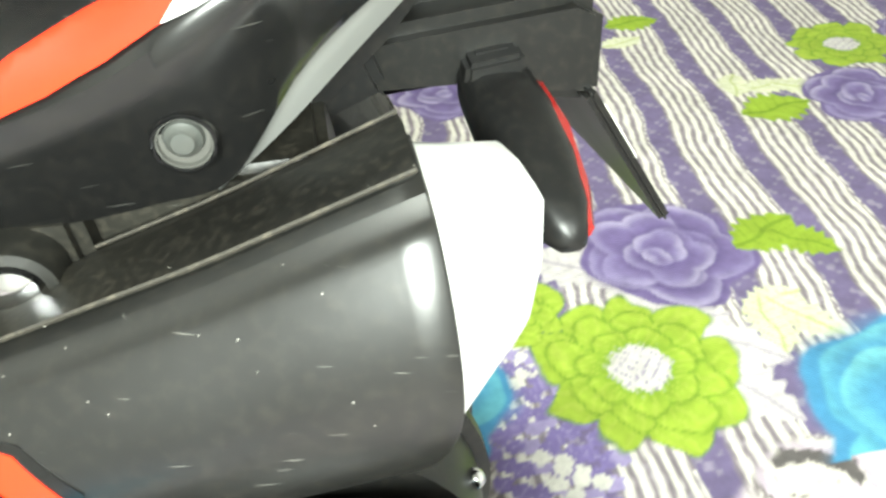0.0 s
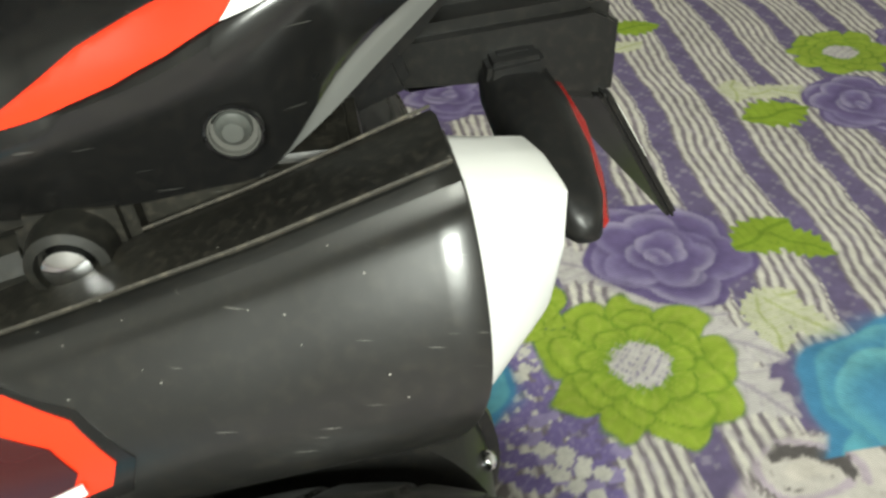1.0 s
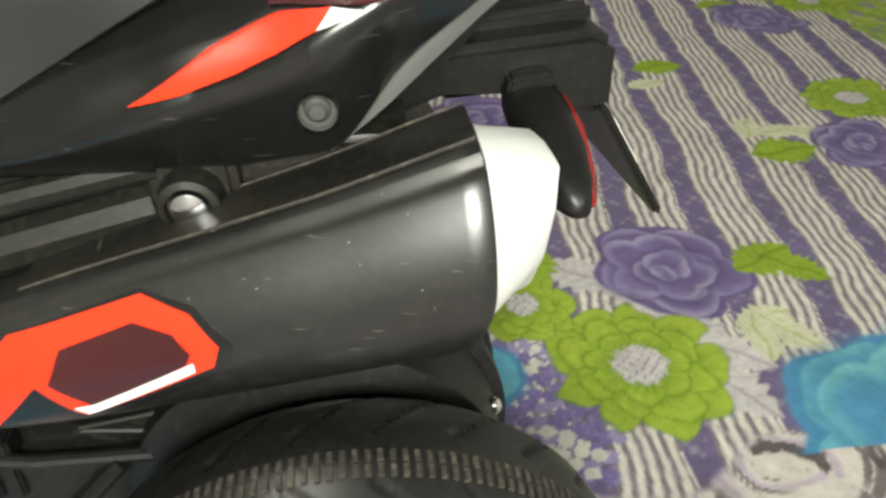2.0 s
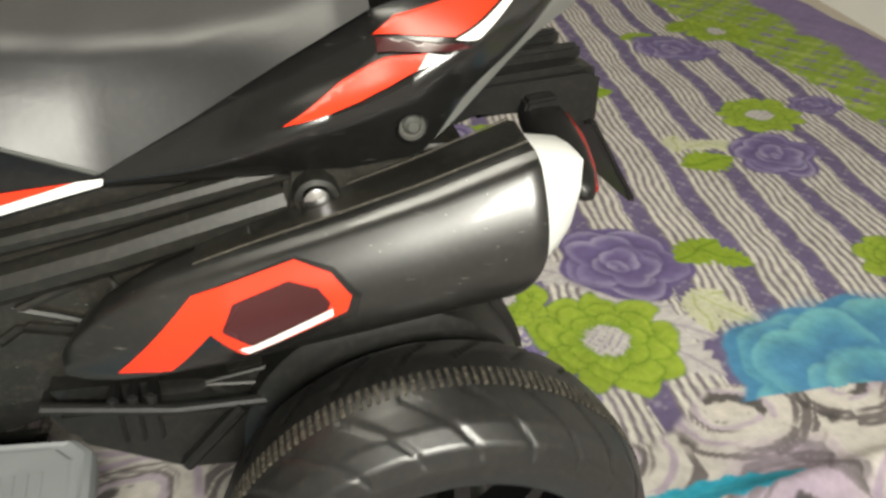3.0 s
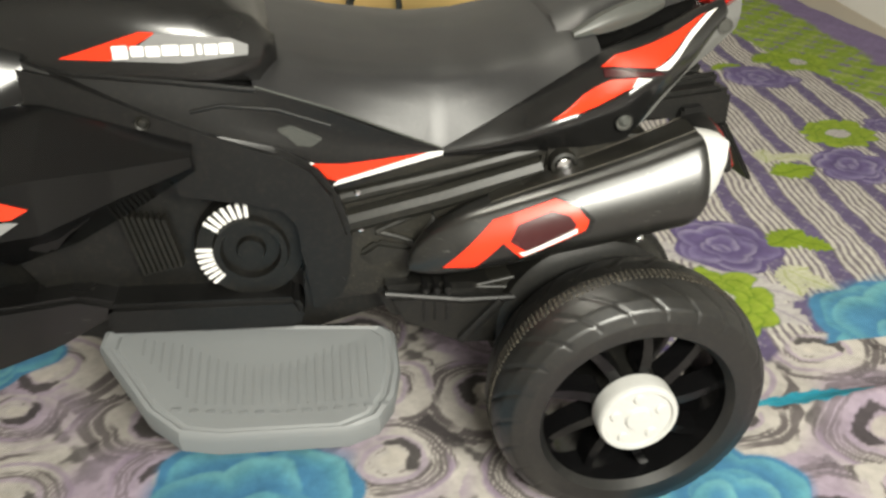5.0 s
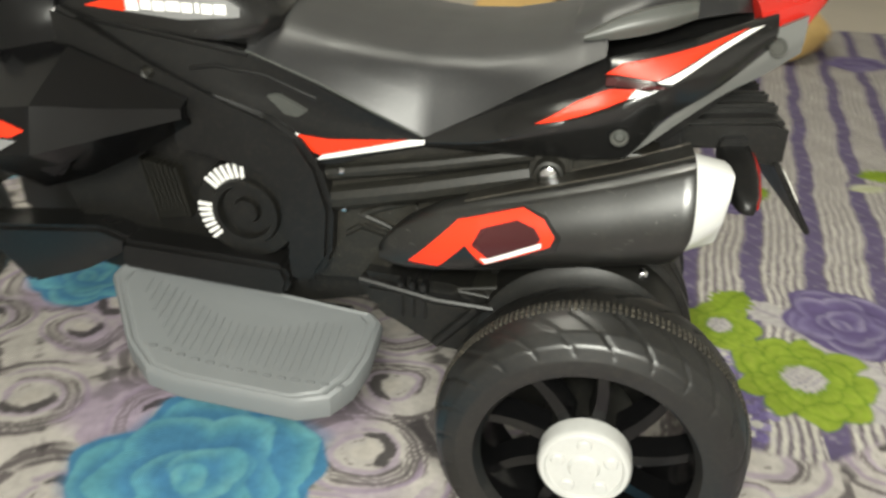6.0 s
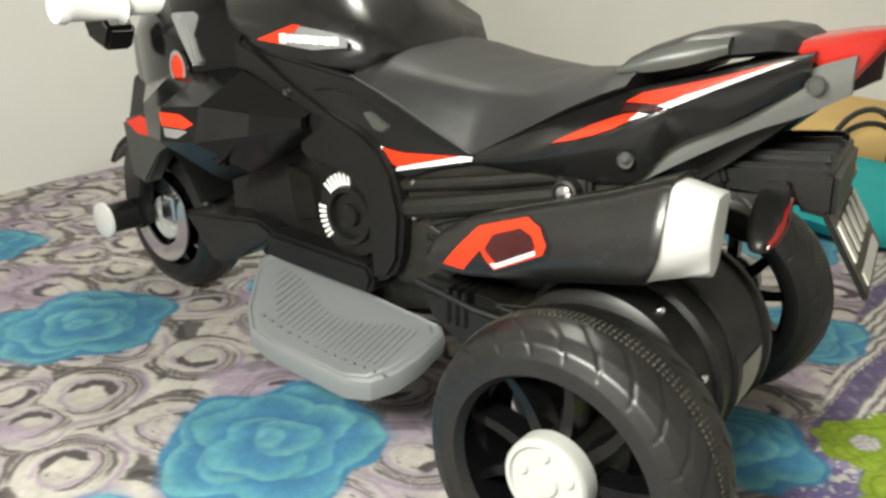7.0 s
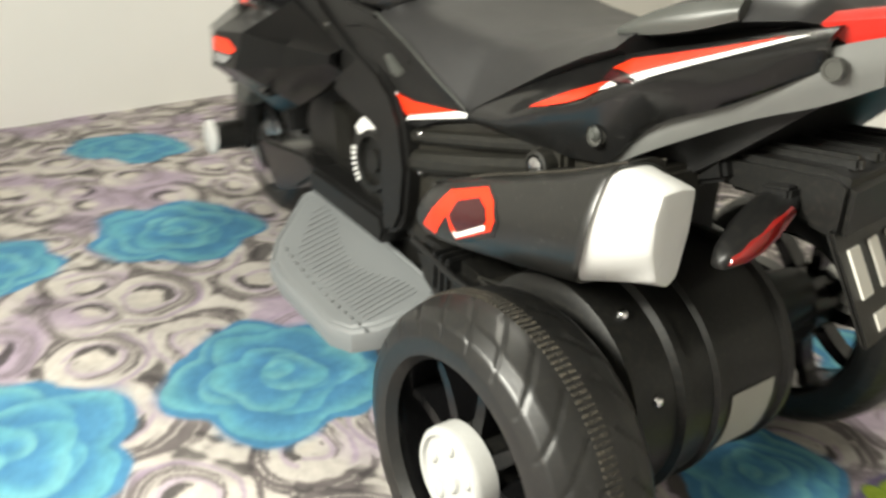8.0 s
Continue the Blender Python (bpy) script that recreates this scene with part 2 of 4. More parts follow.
# ---- printed bedsheet ----
def spread(lo, hi, a, b, fine, coarse):
    return np.concatenate([np.arange(lo, a, coarse), np.arange(a, b, fine), np.arange(b, hi + coarse, coarse)])


def smooth(e0, e1, v):
    t = np.clip((v - e0) / (e1 - e0), 0, 1)
    return t * t * (3 - 2 * t)


def lay(col, mask, c):
    col += (np.array(c)[None, :] - col) * mask[:, None]


def wobble(x, y, s, seed):
    return (np.sin(x * s + seed) * np.cos(y * s * 1.13 - seed * 2) + 0.6 * np.sin(x * s * 2.3 + y * s * 1.7 + seed * 3) + 0.4 * np.sin(y * s * 4.1 - x * s * 3.2 + seed)) / 2


def polar(x, y, cx, cy, turn, sx=1.0):
    dx, dy = x - cx, y - cy
    c, s = math.cos(turn), math.sin(turn)
    u, v = (dx * c + dy * s) / sx, -dx * s + dy * c
    return np.hypot(u, v), np.arctan2(v, u)


def rose(col, x, y, cx, cy, r0, turn, tones, sx=1.0, cut=-9.0):
    """A full rose: curled petals round a tight heart."""
    near = np.nonzero((abs(x - cx) < r0 * 1.6 * max(1, sx)) & (abs(y - cy) < r0 * 1.6 * max(1, sx)) & (y > cut))[0]
    xs, ys = x[near], y[near]
    r, a = polar(xs, ys, cx, cy, turn, sx)
    r = r / r0 + 0.05 * wobble(xs, ys, 26, turn)
    sub = col[near]
    outline = 0.86 + 0.13 * np.abs(np.sin(2.5 * a + turn)) + 0.04 * np.sin(7 * a + 2 * turn)
    lay(sub, smooth(outline + 0.02, outline - 0.02, r), tones[0])
    for k, (rad, n) in enumerate(((0.94, 5), (0.72, 5), (0.50, 4), (0.30, 3), (0.14, 2))):
        off = 0.10 * r0 * (k > 0)
        r, a = polar(xs, ys, cx + off * math.cos(k * 2.4 + turn), cy + off * math.sin(k * 2.4 + turn), turn + k, sx)
        r = r / r0 + 0.06 * wobble(xs, ys, 26, turn + k)
        petal = rad * (0.78 + 0.24 * np.abs(np.sin(n * 0.5 * a + k * 1.7 + turn)))
        inside = smooth(petal + 0.015, petal - 0.015, r)
        shade = smooth(petal - 0.26, petal, r + 0.06 * np.sin(3 * a + k))
        mixed = np.array(tones[0])[None] * (1 - shade[:, None]) + np.array(tones[1])[None] * shade[:, None]
        sub += (mixed - sub) * inside[:, None]
        lay(sub, inside * smooth(petal - 0.16, petal - 0.02, r) * (0.35 + 0.3 * np.sin(a * 2 + k)), tones[2])
        lay(sub, smooth(petal - 0.02, petal + 0.01, r) * smooth(petal + 0.14, petal + 0.02, r) * 0.45, tones[3])
    col[near] = sub


def bloom(col, x, y, cx, cy, r0, turn, sx=1.0):
    """A green many-petalled flower with a pale heart."""
    near = np.nonzero((abs(x - cx) < r0 * 1.7) & (abs(y - cy) < r0 * 1.7))[0]
    xs, ys = x[near], y[near]
    r, a = polar(xs, ys, cx, cy, turn, sx)
    r = r / r0 * (1 + 0.10 * wobble(xs, ys, 34, turn))
    a = a + 0.30 * wobble(xs, ys, 30, 2 + turn)
    sub = col[near]
    for k, (rad, n) in enumerate(((1.0, 9), (0.78, 8), (0.56, 7))):
        petal = rad * (0.80 + 0.2 * np.abs(np.sin(n * 0.5 * a + k * 0.9 + turn)))
        inside = smooth(petal + 0.015, petal - 0.015, r)
        g = smooth(0.2, rad, r)[:, None]
        tone = np.array((0.16, 0.27, 0.02))[None] * (1 - g) + np.array((0.31, 0.42, 0.045))[None] * g
        sub += (tone - sub) * inside[:, None]
        lay(sub, smooth(petal + 0.05, petal + 0.01, r) * smooth(petal - 0.03, petal + 0.01, r) * 0.6, (0.12, 0.22, 0.015))
        lay(sub, inside * smooth(0.3, 0.9, np.sin(a * 31 + 5 * wobble(xs, ys, 60, k))) * smooth(0.35, 0.6, r / rad) * 0.35, (0.40, 0.47, 0.08))
        cut = np.abs(np.sin(n * 0.5 * a + k * 0.9 + turn))
        lay(sub, inside * smooth(0.22, 0.0, cut) * smooth(0.3, 0.5, r) * 0.6, (0.13, 0.24, 0.02))
    heart = smooth(0.32, 0.26, r + 0.06 * wobble(xs, ys, 260, 1.0))
    lay(sub, heart, (0.55, 0.52, 0.50))
    lay(sub, heart * smooth(0.1, 0.6, wobble(xs, ys, 480, 2.0)), (0.28, 0.25, 0.34))
    col[near] = sub


def leaf(col, x, y, cx, cy, length, width, turn, tone, vein):
    near = np.nonzero((abs(x - cx) < length) & (abs(y - cy) < length))[0]
    dx, dy = x[near] - cx, y[near] - cy
    c, s = math.cos(turn), math.sin(turn)
    u, v = (dx * c + dy * s) / length, (-dx * s + dy * c) / width
    edge = (1 - (2 * u) ** 2) * (0.5 + 0.08 * np.sin(u * 40))
    sub = col[near]
    inside = smooth(-0.03, 0.05, edge - np.abs(v)) * (np.abs(u) < 0.5)
    lay(sub, inside, tone)
    lay(sub, inside * smooth(0.06, 0.02, np.abs(v - 0.04 * np.sin(u * 9))) * 0.6, vein)
    lay(sub, inside * smooth(0.75, 1.0, np.sin(u * 45 - np.abs(v) * 14)) * 0.3, vein)
    col[near] = sub


def swirl_turn(a):
    """Sawtooth of the angle, so that rings wind into scrolls."""
    return np.modf(a / (2 * math.pi) + 50)[0] - 0.5


def bedsheet():
    gx = spread(-1.80, 1.36, -0.95, 1.05, 0.0027, 0.009)
    gy = spread(-1.15, 2.05, -0.58, 0.95, 0.0027, 0.009)
    X, Y = np.meshgrid(gx, gy)
    x, y = X.ravel(), Y.ravel()
    # print is dyed unevenly, so look it up a little off
    px, py = x + 0.004 * wobble(x, y, 22, 0.4) + 0.0015 * wobble(x, y, 90, 2.2), y + 0.004 * wobble(x, y, 19, 1.9)
    col = np.zeros((len(x), 3)) + np.array((0.60, 0.56, 0.52))
    sx, sy = 0.92 * px + 0.011 * wobble(x, y, 15, 3.4) + 0.002 * wobble(x, y, 45, 0.7), 1.06 * py + 0.011 * wobble(x, y, 13, 5.1)
    # border: curls of cream, black and lilac
    cell = 0.128
    best = np.full(len(x), 9.0)
    bx, by, bh = np.zeros(len(x)), np.zeros(len(x)), np.zeros(len(x))
    for dx in (-1, 0, 1):
        for dy in (-1, 0, 1):
            ix, iy = np.floor(sx / cell) + dx, np.floor(sy / cell) + dy
            h = np.modf(np.abs(np.sin(ix * 12.9898 + iy * 78.233) * 43758.5453))[0]
            h2 = np.modf(np.abs(np.sin(ix * 39.346 + iy * 11.135) * 24634.6345))[0]
            cx, cy = (ix + 0.25 + 0.5 * h) * cell, (iy + 0.25 + 0.5 * h2) * cell
            d = np.hypot(sx - cx, sy - cy) * (0.8 + 0.4 * h2)
            m = d < best
            best[m], bx[m], by[m], bh[m] = d[m], cx[m], cy[m], h[m]
    ang = np.arctan2(sy - by, sx - bx) * np.where(bh > 0.5, 1, -1)
    swirl = ang + bh * 40
    rr = best + 0.010 * swirl_turn(swirl) + 0.002 * wobble(px, py, 60, 3.0)
    lilac = smooth(0.15, 0.6, wobble(px, py, 9, 5.0) + 0.5 * (bh - 0.3))
    charcoal, stroke = (0.070, 0.062, 0.064), (0.125, 0.106, 0.110)
    lay(col, lilac * 0.85, (0.43, 0.345, 0.45))
    # wide pale bands between grey strokes
    for r0, w0, s0 in ((0.0385, 0.0022, 0.9), (0.0440, 0.0014, 0.7), (0.0495, 0.0024, 0.9), (0.0570, 0.0036, 0.9), (0.0640, 0.0016, 0.8), (0.0690, 0.0040, 0.9), (0.0780, 0.0040, 0.9)):
        line = smooth(w0 + 0.0010, w0 - 0.0008, np.abs(rr - r0)) * smooth(-0.15, 0.3, np.sin(swirl + r0 * 110))
        lay(col, line * s0 * (1 - 0.35 * lilac), stroke)
    lay(col, smooth(0.0045, 0.002, np.abs(rr - 0.0595)) * smooth(0.2, -0.3, np.sin(swirl * 1.0 + 1.2)) * 0.8, (0.40, 0.32, 0.42))
    lay(col, smooth(0.0045, 0.002, np.abs(rr - 0.033)) * 0.75, (0.44, 0.36, 0.455))
    # ragged dark crescent round a cream heart
    fat = 0.0085 * smooth(-0.35, 0.8, np.sin(swirl)) - 0.001 + 0.003 * wobble(px, py, 150, 7.0)
    lay(col, smooth(0.0015, -0.0015, np.abs(rr - 0.0235) - fat) * 0.92, charcoal)
    lay(col, smooth(0.016, 0.012, rr) * 0.8, (0.66, 0.61, 0.55))
    gaps = smooth(0.15, 0.5, wobble(px, py, 34, 7.0) + 0.4 * wobble(px, py, 90, 1.0)) * smooth(0.058, 0.070, best)
    lay(col, gaps * 0.85 * (1 - 0.5 * lilac), charcoal)
    # middle field of stripes
    left = 0.137 - 0.07 * py
    low = -0.085 + 0.33 * np.clip(px - 0.2, 0, 0.48) + 0.012 * np.sin(px * 40)
    field = smooth(-0.004, 0.004, px - left) * smooth(-0.006, 0.006, py - low)
    u = px - 0.13 * py + 0.003 * np.sin(py * 22) + 0.0008 * np.sin(py * 61 + px * 30)
    ph = np.modf(u / 0.094 + 20)[0]
    stripes = np.zeros_like(col) + np.array((0.47, 0.43, 0.43))
    lines = 0.5 + 0.5 * np.sin((ph - 0.34) / 0.66 * 2 * math.pi * 5 - 1.57)
    lay(stripes, smooth(0.45, 0.75, lines), (0.68, 0.65, 0.58))
    lay(stripes, smooth(0.45, 0.2, lines) * 0.9, (0.19, 0.16, 0.185))
    lay(stripes, smooth(0.0, 0.03, ph) * smooth(0.34, 0.31, ph), (0.155, 0.125, 0.23))
    lay(stripes, smooth(0.25, 0.6, wobble(px, py, 130, 1.0)) * 0.35, (0.45, 0.41, 0.46))
    col += (stripes - col) * field[:, None]
    # leafy border along the far side
    rim = smooth(0.965, 0.975, px - 0.05 * np.sin(py * 3) + 0.02 * wobble(px, py, 25, 4) - 0.03 * (py - 0.6))
    leafy = np.zeros_like(col) + np.array((0.26, 0.37, 0.05))
    lay(leafy, smooth(0.1, 0.4, wobble(px, py, 48, 8.0)), (0.36, 0.44, 0.11))
    lay(leafy, smooth(0.3, 0.55, wobble(px, py, 62, 9.0)), (0.24, 0.19, 0.34))
    lay(leafy, smooth(1.17, 1.2, px + 0.02 * wobble(px, py, 20, 3) - 0.06 * (py - 0.6)), (0.26, 0.20, 0.36))
    col += (leafy - col) * (rim * smooth(0.1, 0.14, py))[:, None]
    # flowers
    violet = ((0.160, 0.122, 0.27), (0.215, 0.175, 0.34), (0.41, 0.37, 0.51), (0.105, 0.078, 0.19))
    teal = ((0.085, 0.27, 0.45), (0.125, 0.38, 0.48), (0.20, 0.48, 0.52), (0.065, 0.22, 0.41))
    pale, greyv = (0.56, 0.53, 0.52), (0.30, 0.26, 0.34)
    green, dgreen = (0.27, 0.38, 0.035), (0.13, 0.22, 0.015)
    for k in range(70):
        a, r = k * 2.4, 0.0105 * math.sqrt(k)
        leaf(col, px, py, 0.185 + r * math.cos(a) * 0.62, 0.035 + r * math.sin(a) * 1.15, 0.019, 0.017, a, (0.19, 0.15, 0.34) if k % 4 else (0.33, 0.28, 0.48), (0.30, 0.25, 0.44))
    for k in range(9):
        leaf(col, px, py, 0.172 + 0.012 * math.cos(k * 2.1) + 0.004 * k, -0.005 + 0.012 * math.sin(k * 2.1) - 0.004 * k, 0.017, 0.014, k * 1.3, (0.66, 0.64, 0.58), pale)
        leaf(col, px, py, 0.165 + 0.022 * math.cos(k * 1.7), 0.105 + 0.03 * math.sin(k * 1.7), 0.014, 0.012, k * 1.3, (0.66, 0.64, 0.58), pale)
    for k, (cx, cy, ln, tn) in enumerate(((0.325, 0.150, 0.11, 0.7), (0.355, 0.085, 0.12, -0.5), (0.300, 0.195, 0.09, 1.8), (0.355, 0.035, 0.10, -1.0), (0.255, 0.215, 0.09, 2.5), (0.33, 0.115, 0.10, 0.1))):
        leaf(col, px, py, cx, cy, ln, 0.055, tn, pale, greyv)
    rose(col, px, py, 0.360, 0.218, 0.090, 0.4, violet)
    bloom(col, px, py, 0.277, 0.071, 0.090, 0.3)
    for cx, cy, r0 in ((0.185, 0.170, 0.058),):
        bloom(col, px, py, cx, cy, r0, 1.3)
    for k, (cx, cy, ln, wd, tn) in enumerate(((0.470, 0.225, 0.09, 0.06, 0.5), (0.505, 0.205, 0.07, 0.045, -0.7), (0.62, 0.47, 0.11, 0.07, 0.2), (0.545, 0.785, 0.10, 0.06, 0.2), (0.205, 0.235, 0.08, 0.06, 1.0), (0.28, 0.63, 0.09, 0.06, 0.8), (0.78, 1.09, 0.10, 0.06, 0.3), (0.93, 1.16, 0.14, 0.07, 0.6))):
        leaf(col, px, py, cx, cy, ln, wd, tn, green, dgreen)
    for cx, cy, tn in ((0.425, 0.125, 0.3), (0.445, 0.105, -0.9), (0.41, 0.10, 1.4), (0.64, 0.53, 0.2), (0.60, 0.54, 1.2), (0.505, 0.715, 0.4), (0.68, 0.52, -0.5)):
        leaf(col, px, py, cx, cy, 0.075, 0.042, tn, (0.60, 0.60, 0.44), (0.34, 0.40, 0.08))
    for cx, cy, r0, tn in ((0.745, 0.475, 0.075, 1.0), (0.21, 0.615, 0.075, 2.0), (0.83, 1.01, 0.085, 2.6), (0.95, 0.66, 0.05, 0.3), (0.70, 1.65, 0.08, 0.5)):
        rose(col, px, py, cx, cy, r0, tn, violet, 1.15)
    for cx, cy, r0, tn in ((0.815, 0.632, 0.075, 0.5), (1.00, 1.12, 0.08, 1.0), (0.74, 0.16, 0.06, 0.2)):
        bloom(col, px, py, cx, cy, r0, tn, 1.2)
    for cx, cy, r0, tn, sx in ((-0.372, -0.250, 0.140, 0.2, 1.0), (-0.875, -0.215, 0.140, 1.2, 1.05), (-0.375, -0.560, 0.150, 2.0, 1.0), (-0.86, -0.52, 0.12, 2.9, 1.0),
                              (-1.40, -0.16, 0.11, 0.8, 1.3), (0.055, 0.090, 0.115, 1.0, 0.8), (0.030, 0.430, 0.120, 2.2, 0.85), 
                              (0.120, -0.285, 0.105, 1.5, 1.0), (-0.71, 0.09, 0.09, 0.6, 1.0), (-0.25, 0.42, 0.13, 0.9, 1.0), (-0.60, 0.65, 0.13, 1.9, 1.0), (-1.15, 0.45, 0.13, 1.9, 1.0), (-0.1, 0.85, 0.12, 0.2, 1.0)):
        rose(col, px, py, cx, cy, r0, tn, teal, sx)
    rose(col, px, py, 0.535, -0.055, 0.155, 0.5, teal, 1.25, -0.045)
    leaf(col, px, py, 0.30, -0.142, 0.17, 0.026, 0.0, (0.03, 0.35, 0.50), (0.08, 0.47, 0.54))
    col *= (1 + 0.10 * wobble(px, py, 33, 6.0))[:, None]
    # soft folds; the trike rests on the highest places
    z = 0.0035 * wobble(x, y, 7.0, 0.3) + 0.0020 * wobble(x, y, 21, 1.3) - 0.0042
    fold = np.exp(-((y + 0.16 - 0.10 * (x - 0.3)) / 0.014) ** 2) * smooth(0.22, 0.34, x)
    z += 0.012 * fold
    for wx, wy, deep in ((0.012, -0.224, 0.015), (-0.012, 0.224, 0.015), (-0.885, 0.0, 0.006)):
        z -= deep * np.exp(-((x - wx) / 0.10) ** 2 - ((y - wy) / 0.09) ** 2)
    me = bpy.data.meshes.new("bedsheet")
    ny, nx = X.shape
    idx = np.arange(nx * ny).reshape(ny, nx)
    quads = np.stack([idx[:-1, :-1], idx[:-1, 1:], idx[1:, 1:], idx[1:, :-1]], -1).reshape(-1, 4)
    me.vertices.add(nx * ny)
    me.vertices.foreach_set("co", np.stack([x, y, z], -1).astype(np.float32).ravel())
    me.loops.add(quads.size)
    me.loops.foreach_set("vertex_index", quads.astype(np.int32).ravel())
    me.polygons.add(len(quads))
    me.polygons.foreach_set("loop_start", np.arange(0, quads.size, 4, dtype=np.int32))
    me.polygons.foreach_set("use_smooth", np.ones(len(quads), dtype=bool))
    me.update(calc_edges=True)
    at = me.color_attributes.new("print", "FLOAT_COLOR", "POINT")
    at.data.foreach_set("color", np.concatenate([np.clip(col * 0.75, 0.01, 0.9), np.ones((len(x), 1))], 1).astype(np.float32).ravel())
    me.materials.append(CLOTH)
    return tagged(new("bedsheet", me), "cotton bedsheet printed with purple stripes, green flowers and teal roses", "bedsheet")


bedsheet()

# ---- the ride-on trike ----
bike = empty("ride_on_motorcycle", 0, 0, 0, "black toy electric motorcycle trike with orange stickers, standing on the bedsheet", "toy motorcycle")


def wheel(name, x, y, r, half, out, height, spokes=9):
    """A moulded wheel; out is -1 or 1, the side that faces outwards."""
    hub = new(name)
    hub.location = (x, y, height)
    hub.parent = bike
    o = (0, 0, 0)
    seg = 480
    prof = [(0.66, -0.78), (0.70, -0.97), (0.80, -1.0), (0.90, -0.90), (0.955, -0.70), (0.985, -0.40), (0.998, -0.08), (0.998, 0.08), (0.985, 0.40), (0.955, 0.70), (0.90, 0.90), (0.80, 1.0), (0.70, 0.97), (0.66, 0.78)]
    fine = []
    for (r0, y0), (r1, y1) in zip(prof, prof[1:]):
        n = 5 if r0 > 0.79 and r1 > 0.79 else 1
        fine += [(r0 + (r1 - r0) * k / n, y0 + (y1 - y0) * k / n) for k in range(n)]
    fine.append(prof[-1])
    rings = []
    for i in range(seg):
        a = 2 * math.pi * i / seg
        ring = []
        for rr, yy in fine:
            w = abs(yy)
            lean = a + 0.42 * (w - 0.4)
            g = (lean * 24 / (2 * math.pi)) % 1.0
            groove = max(0.0, 1 - abs(g - 0.5) / 0.060) if 0.24 < w < 0.95 and rr > 0.83 else 0.0
            rad = r * (rr - 0.018 * groove ** 0.7)
            ring.append((rad * math.cos(a), half * yy, rad * math.sin(a)))
        rings.append(ring)
    tyre = part("tyre", loft(rings + [rings[0]], caps=False, closed=False), RUBBER, hub, "black moulded tyre with slanted tread grooves", 50)
    # toothed mould seam round the middle
    bm = bmesh.new()
    for k in range(170):
        a = 2 * math.pi * k / 170
        for s in (-1, 1):
            m = Matrix.Rotation(-a, 4, "Y") @ pose(r * 0.995, (s * 0.075 + 0.1 * out) * half, 0) @ Matrix.Diagonal((r * 0.016, half * 0.12, r * 0.017, 1))
            bmesh.ops.create_cube(bm, size=1.0, matrix=m)
    part("tread_seam", bm, SEAM, tyre, "dusty toothed seam")["kind"] = "stuff"
    ys = out * half
    rim = part("rim", weld(lathe([(r * 0.70, ys * 0.93), (r * 0.685, ys * 0.80), (r * 0.655, ys * 0.55), (r * 0.65, -ys * 0.8), (r * 0.69, -ys * 0.9)], o, 64)), SHINE, hub, "glossy black rim")
    part("hub", weld(lathe([(0.0, ys * 0.9), (r * 0.24, ys * 0.88), (r * 0.26, ys * 0.5), (r * 0.3, -ys * 0.6), (0.0, -ys * 0.6)], o, 32)), BLACK, hub)
    for k in range(spokes):
        a = 2 * math.pi * k / spokes
        pts = []
        for j in range(6):
            f = j / 5
            ra = r * (0.22 + 0.45 * f)
            b = a + 0.14 * f * f
            pts.append((ra * math.cos(b), ys * (0.62 - 0.12 * f), ra * math.sin(b)))
        rings = []
        for j, p in enumerate(pts):
            b = math.atan2(p[2], p[0]) + math.pi / 2
            w = r * (0.062 - 0.02 * j / 5)
            cx, cz = math.cos(b) * w, math.sin(b) * w
            d = ys * 0.5
            rings.append([(p[0] - cx, p[1] - d, p[2] - cz), (p[0] + cx, p[1] - d, p[2] + cz), (p[0] + cx * 0.7, p[1], p[2] + cz * 0.7), (p[0] - cx * 0.7, p[1], p[2] - cz * 0.7)])
        part("spoke", loft(rings), SHINE, hub)
    cap = part("hub_cap", weld(lathe([(0.0, ys * 1.03), (r * 0.085, ys * 1.03), (r * 0.10, ys * 0.96), (r * 0.235, ys * 0.96), (r * 0.245, ys * 1.03), (r * 0.270, ys * 1.03), (r * 0.285, ys * 0.98), (r * 0.29, ys * 0.90), (r * 0.29, ys * 0.6), (0.0, ys * 0.6)], o, 48)), CHALK, hub, "white plastic hub cap with raised lobes")
    for k in range(5):
        a = 2 * math.pi * k / 5 + 0.4
        part("lobe", weld(lathe([(0.0, ys * 1.02), (r * 0.036, ys * 1.015), (r * 0.044, ys * 0.99), (r * 0.046, ys * 0.94)], (r * 0.17 * math.cos(a), 0, r * 0.18 * math.sin(a)), 14)), CHALK, cap)
    return hub


wheel("rear_wheel", 0.012, -0.230, 0.136, 0.048, -1, 0.123)
wheel("rear_wheel", -0.022, 0.230, 0.136, 0.048, 1, 0.123)
wheel("front_wheel", -0.885, 0.0, 0.13, 0.040, -1, 0.125)

# rear axle housing
drum = part("axle_housing", weld(lathe([(0.0, -0.172), (0.085, -0.172), (0.098, -0.165), (0.101, -0.125), (0.107, -0.122), (0.107, -0.114), (0.102, -0.110), (0.103, -0.084), (0.107, -0.081), (0.107, -0.074), (0.103, -0.070), (0.103, 0.006), (0.107, 0.010), (0.107, 0.018), (0.100, 0.022), (0.045, 0.026), (0.026, 0.185), (0.0, 0.185)], (-0.005, 0, 0.155), 72)), BLACK, bike, "dusty black drum-shaped axle housing")
lab = []
for y in (-0.062, -0.006):
    lab.append([(-0.005 + 0.1045 * math.cos(a), y, 0.155 + 0.1045 * math.sin(a)) for a in [radians(v) for v in (-25, -17, -9, 0, 8)]])
bm = loft(lab, closed=False, caps=False)
bmesh.ops.solidify(bm, geom=bm.faces[:], thickness=-0.0012)
part("label", bm, LABELM, drum, "worn pale paper label")
